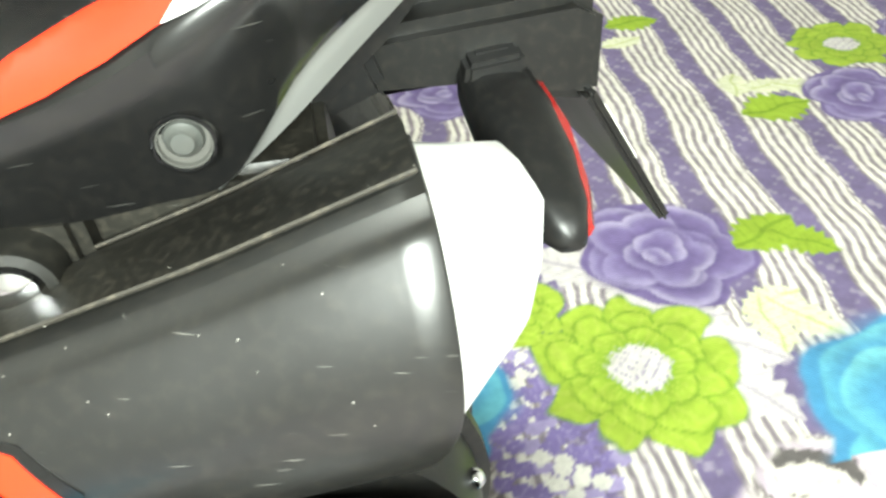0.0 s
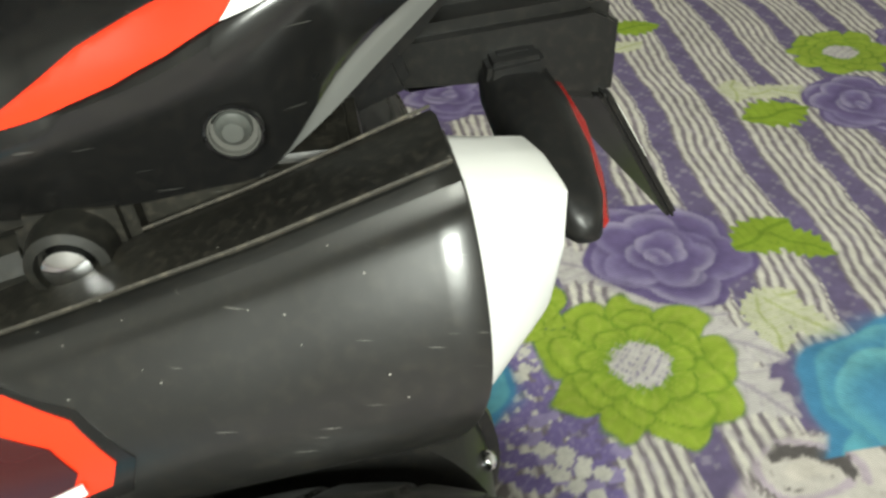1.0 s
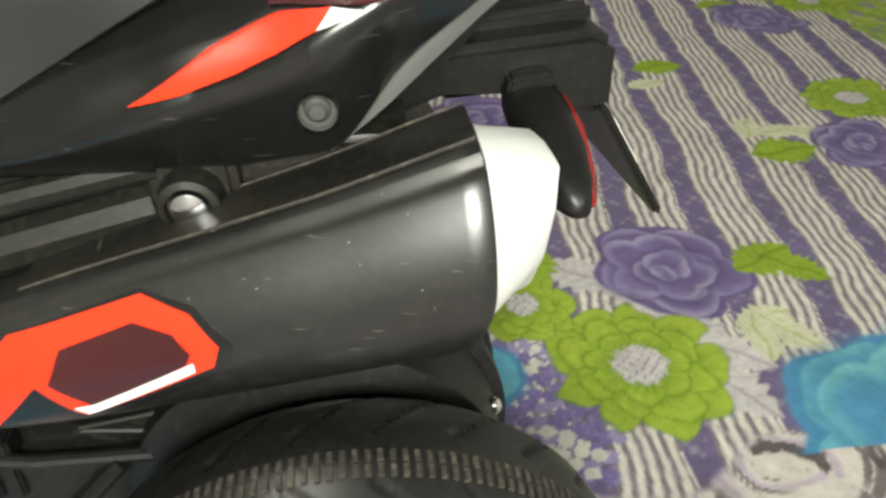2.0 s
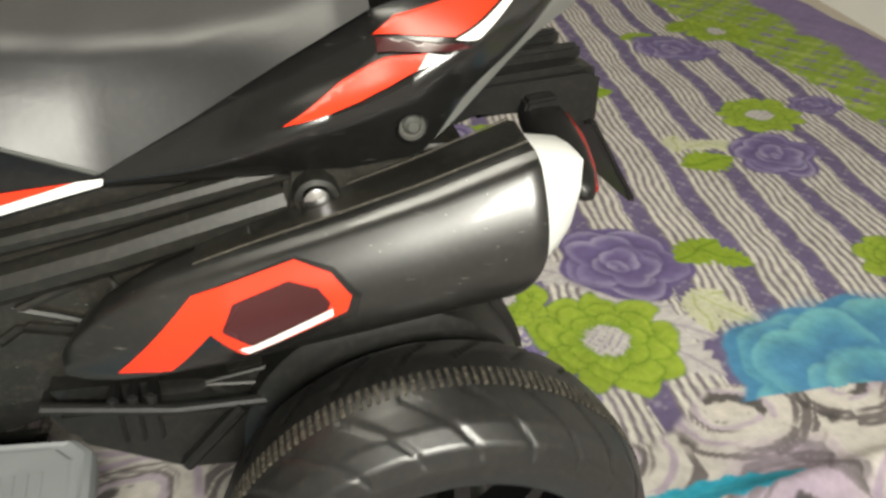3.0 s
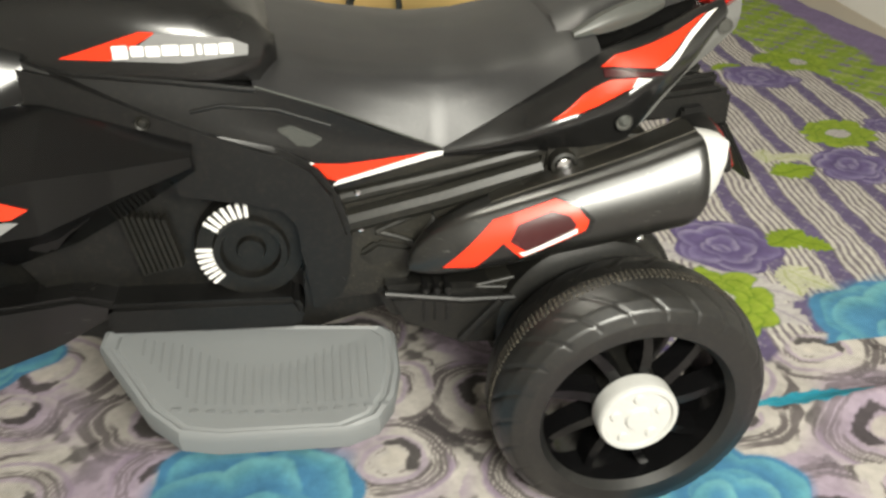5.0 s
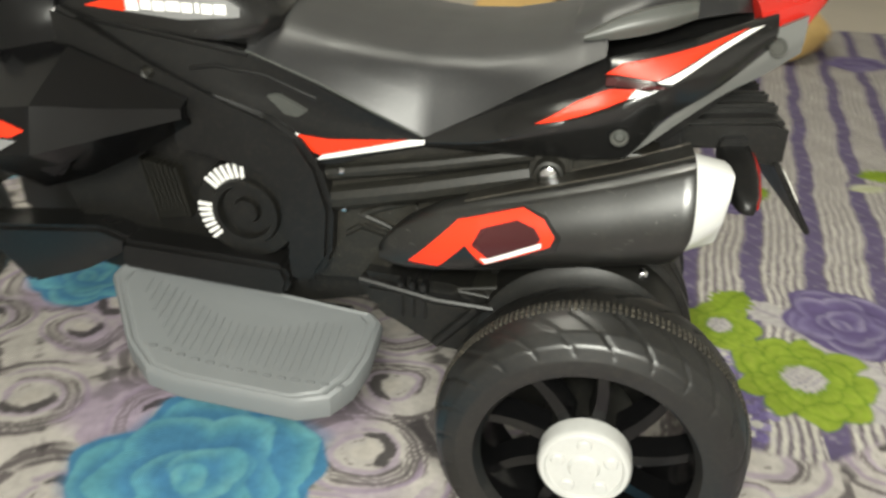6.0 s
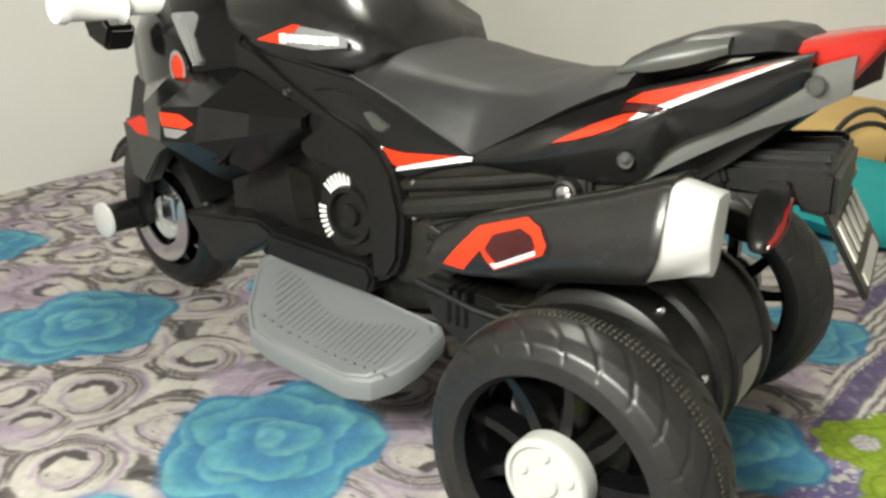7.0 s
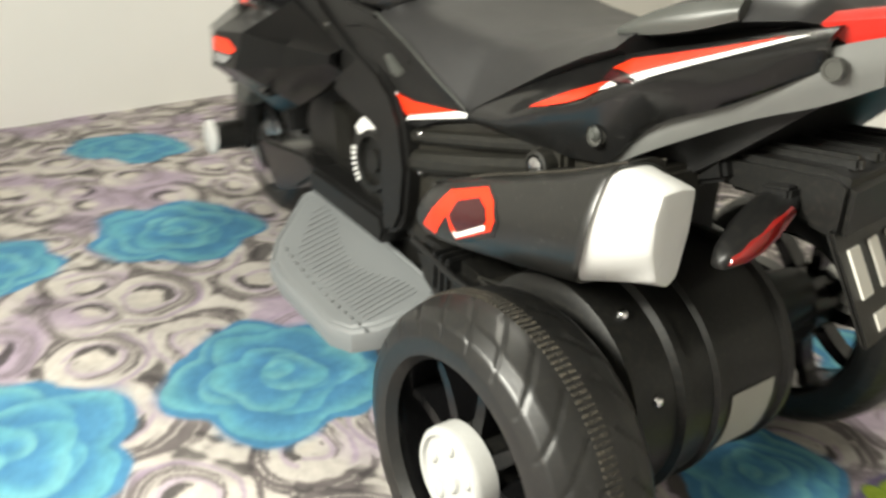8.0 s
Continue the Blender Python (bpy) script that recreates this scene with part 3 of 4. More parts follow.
for y, ang in ((-0.145, 60), (-0.145, 20), (-0.14, -40), (-0.02, 95)):
    a = radians(ang)
    bm = bmesh.new()
    bmesh.ops.create_icosphere(bm, subdivisions=2, radius=0.005, matrix=pose(-0.005 + 0.1 * math.cos(a), y, 0.155 + 0.1 * math.sin(a)))
    part("screw", bm, CHROME, drum)
for s in (-1, 1):
    part("axle", weld(lathe([(0.0, -0.03 * 1), (0.016, -0.03), (0.016, 0.03), (0.0, 0.03)], (0, s * 0.185, 0.13), 20)), BLACK, bike)

# swing arm, frame side and footrests, both sides
ARM = [(-0.225, 0.214), (-0.12, 0.210), (-0.072, 0.198), (-0.06, 0.165), (-0.088, 0.128), (-0.14, 0.145), (-0.205, 0.168)]
FRAME = [(-0.265, 0.318), (-0.156, 0.346), (-0.05, 0.350), (0.045, 0.352), (0.05, 0.318), (-0.01, 0.300), (-0.06, 0.285), (-0.13, 0.262), (-0.18, 0.235), (-0.20, 0.195), (-0.27, 0.19)]
PEGTOP = [(-0.488, -0.142), (-0.465, -0.128), (-0.214, -0.124), (-0.203, -0.134), (-0.203, -0.178), (-0.211, -0.208), (-0.228, -0.230), (-0.258, -0.240), (-0.380, -0.242), (-0.413, -0.240), (-0.442, -0.220), (-0.490, -0.158)]


def footrest(s):
    rings = []
    c = Vector((-0.34, -0.182))

    def lift(x, y):
        return 0.29 * (y + 0.24) + 0.9 * max(0, -0.28 - x) ** 2
    for z, k in ((0.084, 0.93), (0.088, 0.985), (0.103, 1.0), (0.110, 0.985), (0.1125, 0.955), (0.1105, 0.93), (0.1105, 0.90), (0.1125, 0.88), (0.1125, 0.6), (0.1125, 0.3), (0.1125, 0.05)):
        rings.append([(c.x + (x - c.x) * k, (c.y + (y - c.y) * k) * s, z + lift(c.x + (x - c.x) * k, c.y + (y - c.y) * k)) for x, y in PEGTOP])
    base = part("footrest", loft(rings), PEG, bike, "grey plastic footrest board with ribbed top", 28)
    for k in range(26):
        x = -0.450 + k * 0.0086
        w = 0.066 if k > 5 else 0.02 + 0.008 * k
        y = -0.145 - w / 2
        part("rib", box((x, y * s, 0.1132 + lift(x, y)), (0.0030, w, 0.0010), 0.0004, (16.0 * s, 0, 0)), PEG, base)
    for k in range(14):
        x = -0.415 + k * 0.0148
        part("stud", box((x, -0.218 * s, 0.1138 + lift(x, -0.218)), (0.009, 0.0035, 0.0026), 0.0008), PEG, base)
    part("bracket", box((-0.345, -0.112 * s, 0.108), (0.20, 0.06, 0.035), 0.006), BLACK, base)


for s in (-1, 1):
    t = -s
    part("swing_arm", prism(ARM, -0.165 * t, -0.105 * t, 0.012), BLACK, bike)
    part("arm_rib", tube([(-0.215, -0.166 * t, 0.212), (-0.14, -0.168 * t, 0.200), (-0.085, -0.165 * t, 0.196)], 0.004), SATIN, bike)
    for k in range(3):
        part("arm_band", prism([(-0.178 + 0.011 * k, 0.176), (-0.172 + 0.011 * k, 0.174), (-0.172 + 0.011 * k, 0.2145), (-0.178 + 0.011 * k, 0.2145)], -0.1685 * t, -0.10 * t, 0.0015), SATIN, bike)
    part("arm_rib", tube([(-0.14, -0.167 * t, 0.150), (-0.10, -0.168 * t, 0.196)], 0.005), SATIN, bike)
    part("frame_side", prism(FRAME, -0.140 * t, -0.08 * t, 0.004), OLIVE, bike, "dusty black frame moulding")
    for a, b, r in (((-0.255, 0.306), (-0.040, 0.350), 0.007), ((-0.255, 0.280), (-0.062, 0.326), 0.012)):
        part("frame_bar", tube([(a[0], -0.142 * t, a[1]), ((a[0] + b[0]) / 2, -0.146 * t, (a[1] + b[1]) / 2), (b[0], -0.142 * t, b[1])], r), DUSTY, bike)
    loop = [(-0.219, 0.268), (-0.190, 0.280), (-0.166, 0.288), (-0.163, 0.277), (-0.182, 0.254), (-0.200, 0.261), (-0.219, 0.268)]
    part("frame_gusset", tube([(x, -0.142 * t, z) for x, z in loop], 0.003, 8), DUSTY, bike, "raised rim of a triangular recess")
    part("frame_step", prism([(-0.238, 0.246), (-0.219, 0.259), (-0.185, 0.250), (-0.188, 0.240), (-0.225, 0.230)], -0.147 * t, -0.12 * t, 0.004), DUSTY, bike)
    for x, z in ((-0.235, 0.313), (-0.234, 0.275)):
        part("frame_screw", weld(lathe([(0.0, -0.0030 * t), (0.0020, -0.0028 * t), (0.0034, -0.0012 * t), (0.0036, 0.004 * t)], (x, -0.147 * t, z), 14)), CHROME, bike, "small steel screw head")
    boss = part("bolt_boss", weld(lathe([(0.0, 0.012), (0.0125, 0.012), (0.0135, 0.0), (0.0125, -0.008), (0.0095, -0.009), (0.009, -0.005), (0, -0.005)], (-0.046, -0.156 * t, 0.336), 28)) if t > 0 else box((-0.046, 0.156, 0.336), (0.03, 0.02, 0.03)), DUSTY, bike)
    if t > 0:
        part("bolt", weld(lathe([(0.0, -0.0115), (0.004, -0.0112), (0.0072, -0.0098), (0.0082, -0.005)], (-0.046, -0.1555, 0.336), 20)), CHROME, boss, "chrome cross-head bolt")
        part("bracket_pad", prism([(-0.066, 0.318), (-0.026, 0.326), (-0.028, 0.352), (-0.062, 0.352)], -0.152, -0.13, 0.004), OLIVE, boss)
        part("arm_nut", weld(lathe([(0.0, -0.022), (0.007, -0.022), (0.010, -0.018), (0.017, -0.018), (0.018, 0.0)], (-0.028, -0.14, 0.207), 24)), SATIN, bike)
        link = part("arm_link", prism([(-0.125, 0.204), (-0.060, 0.217), (-0.024, 0.220), (-0.010, 0.213), (-0.010, 0.200), (-0.022, 0.193), (-0.080, 0.199)], -0.152, -0.11, 0.004), DUSTY, bike)
        part("link_rim", tube([(-0.122, -0.1525, 0.205), (-0.060, -0.1535, 0.2165), (-0.026, -0.1535, 0.2195)], 0.0018, 8), DUSTY, link)
        part("link_rim", tube([(-0.122, -0.1525, 0.203), (-0.080, -0.1535, 0.1995), (-0.024, -0.1535, 0.1935)], 0.0018, 8), DUSTY, link)
    footrest(t)

# ---- silencer ----
MX = [-0.192, -0.180, -0.165, -0.140, -0.100, -0.050, 0.010, 0.066]
M_TOP = [0.258, 0.274, 0.286, 0.300, 0.314, 0.330, 0.350, 0.3725]
M_BOT = [0.242, 0.238, 0.237, 0.240, 0.248, 0.259, 0.271, 0.282]
M_Y = [-0.172, -0.170, -0.169, -0.170, -0.172, -0.175, -0.178, -0.181]
M_W = [0.006, 0.014, 0.020, 0.026, 0.032, 0.035, 0.038, 0.041]
POW = 2.7


def silencer_at(x):
    zt, zb = np.interp(x, MX, M_TOP), np.interp(x, MX, M_BOT)
    return np.interp(x, MX, M_Y), (zt + zb) / 2, np.interp(x, MX, M_W), (zt - zb) / 2


def near_side(v):
    """How far the outer side swells at height v (-1 to 1): a sloping upper flat, a soft ridge and a rounded lower flank."""
    if v > -0.1:
        f = 1 - 0.50 * ((v + 0.1) / 1.1) ** 1.9
    else:
        f = max(0.0, 1 - (-(v + 0.1) / 0.9) ** 2.5) ** 0.4
    return f * (1 - 0.35 * max(0.0, (v - 0.9) / 0.1) ** 2)


def silencer_ring(x, k=1.0, n=72, power=POW):
    yc, zc, w, h = silencer_at(min(x, 0.066))
    out = []
    for i in range(n):
        a = 2 * math.pi * i / n
        c, s = math.cos(a), math.sin(a)
        q = (abs(c) ** power + abs(s) ** power) ** (-1 / power)
        dz = h * k * q * s
        rake = 0.017 * min(max((x + 0.03) / 0.096, 0), 1) * max(0, -dz / h) ** 2
        belly = 0.003 * min(max((x + 0.03) / 0.096, 0), 1) * max(0, 1 - (dz / h) ** 2)
        swell = -near_side(max(-1.0, min(1.0, q * s))) if c < -1e-6 else q * c
        out.append((x - rake + belly, yc + w * k * swell, zc + dz))
    return out


def silencer_y(x, z):
    yc, zc, w, h = silencer_at(x)
    return yc - w * near_side(max(-0.999, min(0.999, (z - zc) / h)))


xs = list(np.linspace(-0.192, 0.066, 30))
rings = [silencer_ring(x) for x in xs] + [silencer_ring(0.0668, 0.985), silencer_ring(0.0655, 0.955)]
muffler = part("silencer", loft(rings), WORN, bike, "glossy scratched black plastic exhaust silencer", 60)
REAR = [(-0.1515, 0.3590), (-0.1495, 0.330), (-0.1525, 0.295), (-0.160, 0.2885), (-0.177, 0.2970), (-0.187, 0.320), (-0.1905, 0.343), (-0.187, 0.3615), (-0.170, 0.3625)]
REAR_C = (-0.167, 0.325)


def rear_point(a):
    """Where the rear face's outline lies in direction a from its middle."""
    c, s = math.cos(a), math.sin(a)
    for (y0, z0), (y1, z1) in zip(REAR, REAR[1:] + REAR[:1]):
        y0, z0, y1, z1 = y0 - REAR_C[0], z0 - REAR_C[1], y1 - REAR_C[0], z1 - REAR_C[1]
        den = c * (z1 - z0) - s * (y1 - y0)
        if abs(den) < 1e-12:
            continue
        q = (y0 * z1 - z0 * y1) / den
        k = (c * q - y0) / (y1 - y0) if abs(y1 - y0) > abs(z1 - z0) else (s * q - z0) / (z1 - z0)
        if q > 0 and -1e-6 <= k <= 1 + 1e-6:
            return c * q, s * q
    return 0.0, 0.0


def cap_ring(f, k=1.0):
    """Ring of the end cap: f 0 at the barrel, 1 at the small rear face."""
    yc, zc, w, h = silencer_at(0.066)
    out = []
    for (x, y, z) in silencer_ring(0.066, 0.96, 80):
        a = math.atan2(z - zc, (y - yc) * 1.15)
        py, pz = rear_point(a)
        ry, rz = REAR_C[0] + py * k, REAR_C[1] + pz * k
        rx = 0.0925 + 0.05 * (rz - 0.292) + 0.08 * (-0.153 - ry)
        out.append((x - 0.0018 + f * (rx - x + 0.0018), y + f * (ry - y), z + f * (rz - z)))
    return out


rings = [cap_ring(0.0), cap_ring(0.3), cap_ring(0.65), cap_ring(0.93), cap_ring(0.985, 0.975), cap_ring(1.0, 0.93), cap_ring(0.998, 0.4)]
part("end_cap", loft(rings), WHITE, muffler, "glossy white plastic end cap", 28)
# raised flange along the top
rings = []
for x in np.linspace(-0.115, 0.0655, 16):
    yc, zc, w, h = silencer_at(x)
    zt = zc + h
    up = min(1.0, (x + 0.115) / 0.05)
    rings.append([(x, yc - w * 0.10, zt - 0.004), (x, yc - w * 0.12, zt + 0.0012 * up), (x, yc + w * 0.5, zt + 0.0016 * up), (x, yc + w * 0.8, zt - 0.003), (x, yc + w * 0.82, zt - 0.012)])
part("top_flange", loft(rings), OLIVE, muffler, "dusty top flange")
part("flange_edge", tube([(p[1][0], p[1][1], p[1][2] + 0.0002) for p in [r[:2] for r in rings]], 0.0007, 6), SEAM, muffler, "pale worn edge of the flange")
part("seam_line", tube([(r[3][0], r[3][1], r[3][2] + 0.0012) for r in rings[4:]], 0.0006, 6), SEAM, muffler, "pale moulding line")
FOIL = [(-0.163, 0.2505), (-0.116, 0.3005), (-0.062, 0.3215), (-0.042, 0.3175), (-0.0285, 0.304), (-0.032, 0.2905), (-0.091, 0.2605), (-0.129, 0.2505)]
RING_O = [(-0.162, 0.252), (-0.117, 0.300), (-0.062, 0.320), (-0.044, 0.315), (-0.034, 0.303), (-0.037, 0.294), (-0.092, 0.265), (-0.109, 0.281), (-0.133, 0.2535)]
sticker("sticker_foil", FOIL, silencer_y, GLOSS, muffler, 0.0004, "clear foil margin of the sticker")
sticker("sticker", RING_O, silencer_y, RED, muffler, 0.0008, "orange-red outline sticker")
sticker("sticker", [(-0.103, 0.283), (-0.096, 0.298), (-0.066, 0.3105), (-0.051, 0.3075), (-0.045, 0.300), (-0.047, 0.2955), (-0.087, 0.2725)], silencer_y, MAROON, muffler, 0.0016, "dark maroon window of the sticker")
sticker("sticker", [(-0.095, 0.2715), (-0.090, 0.2675), (-0.044, 0.2925), (-0.0445, 0.2965), (-0.087, 0.2735)], silencer_y, WHITES, muffler, 0.0021, "white line of the sticker")

# ---- tail ----
def skew(ob, k=0.11, y0=-0.08):
    """The rear mouldings sit slightly askew: the far side lies a little further forward."""
    ob.data.transform(Matrix(((1, -k, 0, k * y0), (0, 1, 0, 0), (0, 0, 1, 0), (0, 0, 0, 1))))
    return ob


TAIL = [
    (-0.160, [(-0.148, 0.345), (-0.149, 0.347), (-0.150, 0.349), (-0.149, 0.351), (-0.148, 0.353)]),
    (-0.100, [(-0.148, 0.345), (-0.155, 0.352), (-0.160, 0.360), (-0.152, 0.372), (-0.142, 0.385)]),
    (-0.050, [(-0.150, 0.346), (-0.160, 0.363), (-0.168, 0.3815), (-0.146, 0.394), (-0.130, 0.409)]),
    (-0.005, [(-0.150, 0.350), (-0.158, 0.374), (-0.167, 0.3960), (-0.140, 0.4095), (-0.118, 0.427)]),
    (0.016, [(-0.150, 0.355), (-0.158, 0.381), (-0.166, 0.4075), (-0.152, 0.4165), (-0.114, 0.433)]),
    (0.040, [(-0.146, 0.384), (-0.152, 0.397), (-0.160, 0.416), (-0.156, 0.425), (-0.108, 0.439)]),
    (0.080, [(-0.118, 0.406), (-0.124, 0.418), (-0.124, 0.434), (-0.118, 0.441), (-0.096, 0.450)]),
    (0.125, [(-0.080, 0.436), (-0.085, 0.442), (-0.090, 0.448), (-0.090, 0.453), (-0.078, 0.462)]),
]
STRIP = [
    (0.012, [(-0.145, 0.349), (-0.148, 0.352), (-0.145, 0.356)]),
    (0.034, [(-0.138, 0.364), (-0.141, 0.374), (-0.138, 0.386)]),
    (0.060, [(-0.120, 0.380), (-0.124, 0.391), (-0.120, 0.402)]),
    (0.090, [(-0.098, 0.397), (-0.103, 0.410), (-0.098, 0.424)]),
    (0.125, [(-0.076, 0.412), (-0.082, 0.430), (-0.078, 0.449)]),
    (0.152, [(-0.062, 0.428), (-0.066, 0.443), (-0.062, 0.459)]),
]
tail_y, strip_y = skin_y(TAIL), skin_y(STRIP)
UP_RED = [(-0.009, 0.4165), (0.004, 0.4250), (0.030, 0.4320), (0.070, 0.4432), (0.102, 0.4535), (0.060, 0.4345), (0.031, 0.4215)]
UP_WHITE = [(0.031, 0.4205), (0.060, 0.4335), (0.102, 0.4525), (0.114, 0.4555), (0.070, 0.4345), (0.043, 0.4205)]
LOW_RED = [(-0.061, 0.3800), (-0.030, 0.3975), (-0.004, 0.4085), (0.016, 0.4138), (0.010, 0.4070), (-0.005, 0.3985), (-0.020, 0.3920), (-0.040, 0.3855)]
LOW_WHITE = [(0.016, 0.4138), (0.027, 0.4142), (0.019, 0.4105), (0.010, 0.4070)]
for s in (1, -1):
    panel = part("tail_panel", skin(TAIL, 0.006, s), GLOSS, bike, "glossy black tail fairing", 50)
    sticker("sticker", UP_RED, tail_y, RED, panel, 0.0014, "orange-red tail stripe", s)
    sticker("sticker", UP_WHITE, tail_y, WHITES, panel, 0.0018, "white tail stripe", s)
    sticker("sticker", LOW_RED, tail_y, RED, panel, 0.0014, "orange-red tail stripe", s)
    sticker("sticker", LOW_WHITE, tail_y, WHITES, panel, 0.0018, "white tail stripe", s)
    sticker("sticker", [(-0.008, 0.4098), (-0.008, 0.4155), (0.033, 0.4195), (0.040, 0.4175), (0.018, 0.4148)], tail_y, MAROON, panel, 0.0022, "dark maroon band", s)
    cup = part("bolt_cup", weld(lathe([(0.0, -0.0006 * s), (0.0066, -0.0008 * s), (0.0070, -0.0022 * s), (0.0077, -0.0022 * s), (0.0084, 0.002 * s)], (0.008, -0.1575 * s, 0.3735), 28)), CLEAR, panel, "clear plastic bolt recess")
    part("bolt_head", weld(lathe([(0.0, -0.0052 * s), (0.0030, -0.0050 * s), (0.0034, -0.0040 * s), (0.0050, -0.0028 * s), (0.0057, -0.0004 * s)], (0.0080, -0.1575 * s, 0.3748), 24)), TRIM, cup, "dark domed bolt head")
    ring = [(0.008 + 0.0081 * math.cos(a), -0.1600 * s, 0.3735 + 0.0081 * math.sin(a)) for a in [2 * math.pi * k / 24 for k in range(25)]]
    part("recess_edge", tube(ring, 0.0007, 6), SHINE, cup, "dark edge of the bolt recess")
    strip = part("tail_strip", skin(STRIP, 0.006, s), GREYP, bike, "dark grey tail strip", 50)
    part("reflector", weld(lathe([(0.0, -0.003 * s), (0.0050, -0.0026 * s), (0.0056, -0.0036 * s), (0.0072, -0.0036 * s), (0.0078, 0.002 * s)], (0.129, -0.0815 * s, 0.436), 24)), CLEAR, strip, "round dusty reflector")

lamp_rings = []
for x, w, z0, z1 in ((0.112, 0.076, 0.454, 0.468), (0.134, 0.066, 0.440, 0.472), (0.150, 0.056, 0.432, 0.475), (0.168, 0.046, 0.458, 0.477), (0.174, 0.040, 0.464, 0.475)):
    lamp_rings.append([(x, -w, z0 + 0.006), (x, -w * 1.02, z1 - 0.006), (x, -w * 0.8, z1), (x, w * 0.8, z1), (x, w * 1.02, z1 - 0.006), (x, w, z0 + 0.006), (x, w * 0.8, z0), (x, -w * 0.8, z0)])
skew(part("tail_lamp", loft(lamp_rings), LAMPRED, bike, "red tail lamp lens"))

# body filler under the seat
core = []
for x, w, z0, z1 in ((-0.50, 0.115, 0.20, 0.43), (-0.30, 0.118, 0.20, 0.41), (-0.20, 0.115, 0.22, 0.37), (-0.10, 0.11, 0.27, 0.37), (0.0, 0.105, 0.31, 0.41), (0.07, 0.085, 0.365, 0.44), (0.13, 0.06, 0.42, 0.455)):
    core.append([(x, -w, z0), (x, -w, z1), (x, -w * 0.6, z1 + 0.012), (x, w * 0.6, z1 + 0.012), (x, w, z1), (x, w, z0)])
part("body_core", loft(core), SATIN, bike)

# ---- seat ----
SEAT = [(-0.318, 0.446, 0.112, 0.436, 0.148, 0.416), (-0.30, 0.442, 0.114, 0.433, 0.1495, 0.412), (-0.25, 0.430, 0.117, 0.422, 0.1495, 0.392), (-0.20, 0.422, 0.119, 0.415, 0.1495, 0.371), (-0.160, 0.420, 0.119, 0.411, 0.1485, 0.352), (-0.11, 0.424, 0.117, 0.414, 0.1475, 0.379), (-0.06, 0.434, 0.110, 0.425, 0.1430, 0.407), (-0.03, 0.446, 0.102, 0.437, 0.138, 0.422), (-0.01, 0.450, 0.095, 0.443, 0.130, 0.430)]


def saddle(rows, sub=5):
    rings = []
    for i in range(len(rows) - 1):
        for k in range(sub + (i == len(rows) - 2)):
            f = k / sub
            x, zc, yc, zr, yl, zl = [a * (1 - f) + b * f for a, b in zip(rows[i], rows[i + 1])]
            half = [(0, zc), (-yc * 0.5, zc - 0.001), (-yc * 0.85, zr + 0.004), (-yc, zr + 0.0005), (-yc - (yl - yc) * 0.25, zr - (zr - zl) * 0.12), (-yc - (yl - yc) * 0.6, zr - (zr - zl) * 0.45), (-yl, zl), (-yl + 0.012, zl - 0.004)]
            ring = [(x, y, z) for y, z in half] + [(x, -y, z) for y, z in half[:0:-1]]
            rings.append(ring)
    return loft(rings)


seat = part("seat", saddle(SEAT), SEATM, bike, "smooth black vinyl-look seat", 60)
PAD = [(-0.040, 0.446, 0.070, 0.442, 0.100, 0.430), (-0.015, 0.461, 0.080, 0.454, 0.103, 0.438), (0.02, 0.473, 0.078, 0.467, 0.098, 0.446), (0.06, 0.478, 0.068, 0.473, 0.086, 0.456), (0.092, 0.476, 0.056, 0.471, 0.072, 0.460), (0.108, 0.466, 0.045, 0.463, 0.056, 0.458)]
part("rear_pad", saddle(PAD), SEATM, seat, "raised black pillion pad", 60)
part("pad_trim", skin([(-0.030, [(-0.108, 0.437), (-0.109, 0.439), (-0.108, 0.441)]), (0.0, [(-0.106, 0.440), (-0.108, 0.449), (-0.103, 0.457)]), (0.035, [(-0.099, 0.448), (-0.101, 0.457), (-0.095, 0.467)]), (0.060, [(-0.090, 0.457), (-0.092, 0.464), (-0.087, 0.470)])], 0.01), TRIM, seat, "dark grey trim panel")

# ---- tank and side fairings ----
tank_rings = []
for x, zl, w, zs, zt in ((-0.66, 0.44, 0.115, 0.485, 0.51), (-0.58, 0.438, 0.140, 0.49, 0.53), (-0.50, 0.436, 0.150, 0.495, 0.54), (-0.42, 0.430, 0.151, 0.495, 0.54), (-0.36, 0.423, 0.150, 0.486, 0.520), (-0.310, 0.418, 0.140, 0.466, 0.478), (-0.292, 0.426, 0.118, 0.452, 0.458)):
    half = [(-w * 0.86, zl - 0.004), (-w, zl + 0.003), (-w - 0.002, (zl + zs) / 2), (-w * 0.95, zs), (-w * 0.60, zt - 0.014), (-w * 0.25, zt)]
    tank_rings.append([(x, y, z) for y, z in half] + [(x, -y, z) for y, z in half[::-1]])
tank = skew(part("tank", loft(tank_rings), GLOSS, bike, "glossy black tank", 50), 0.14, -0.15)


def flat_at(y):
    return lambda x, z: y


tank_y = flat_at(-0.1535)
sticker("sticker", [(-0.463, 0.449), (-0.399, 0.468), (-0.387, 0.467), (-0.400, 0.458), (-0.425, 0.446)], tank_y, RED, tank, 0.0008, "orange-red flash")
sticker("sticker", [(-0.425, 0.446), (-0.400, 0.458), (-0.387, 0.4665), (-0.330, 0.461), (-0.316, 0.455), (-0.317, 0.447), (-0.371, 0.442)], tank_y, GREYS, tank, 0.0008, "grey badge sticker")
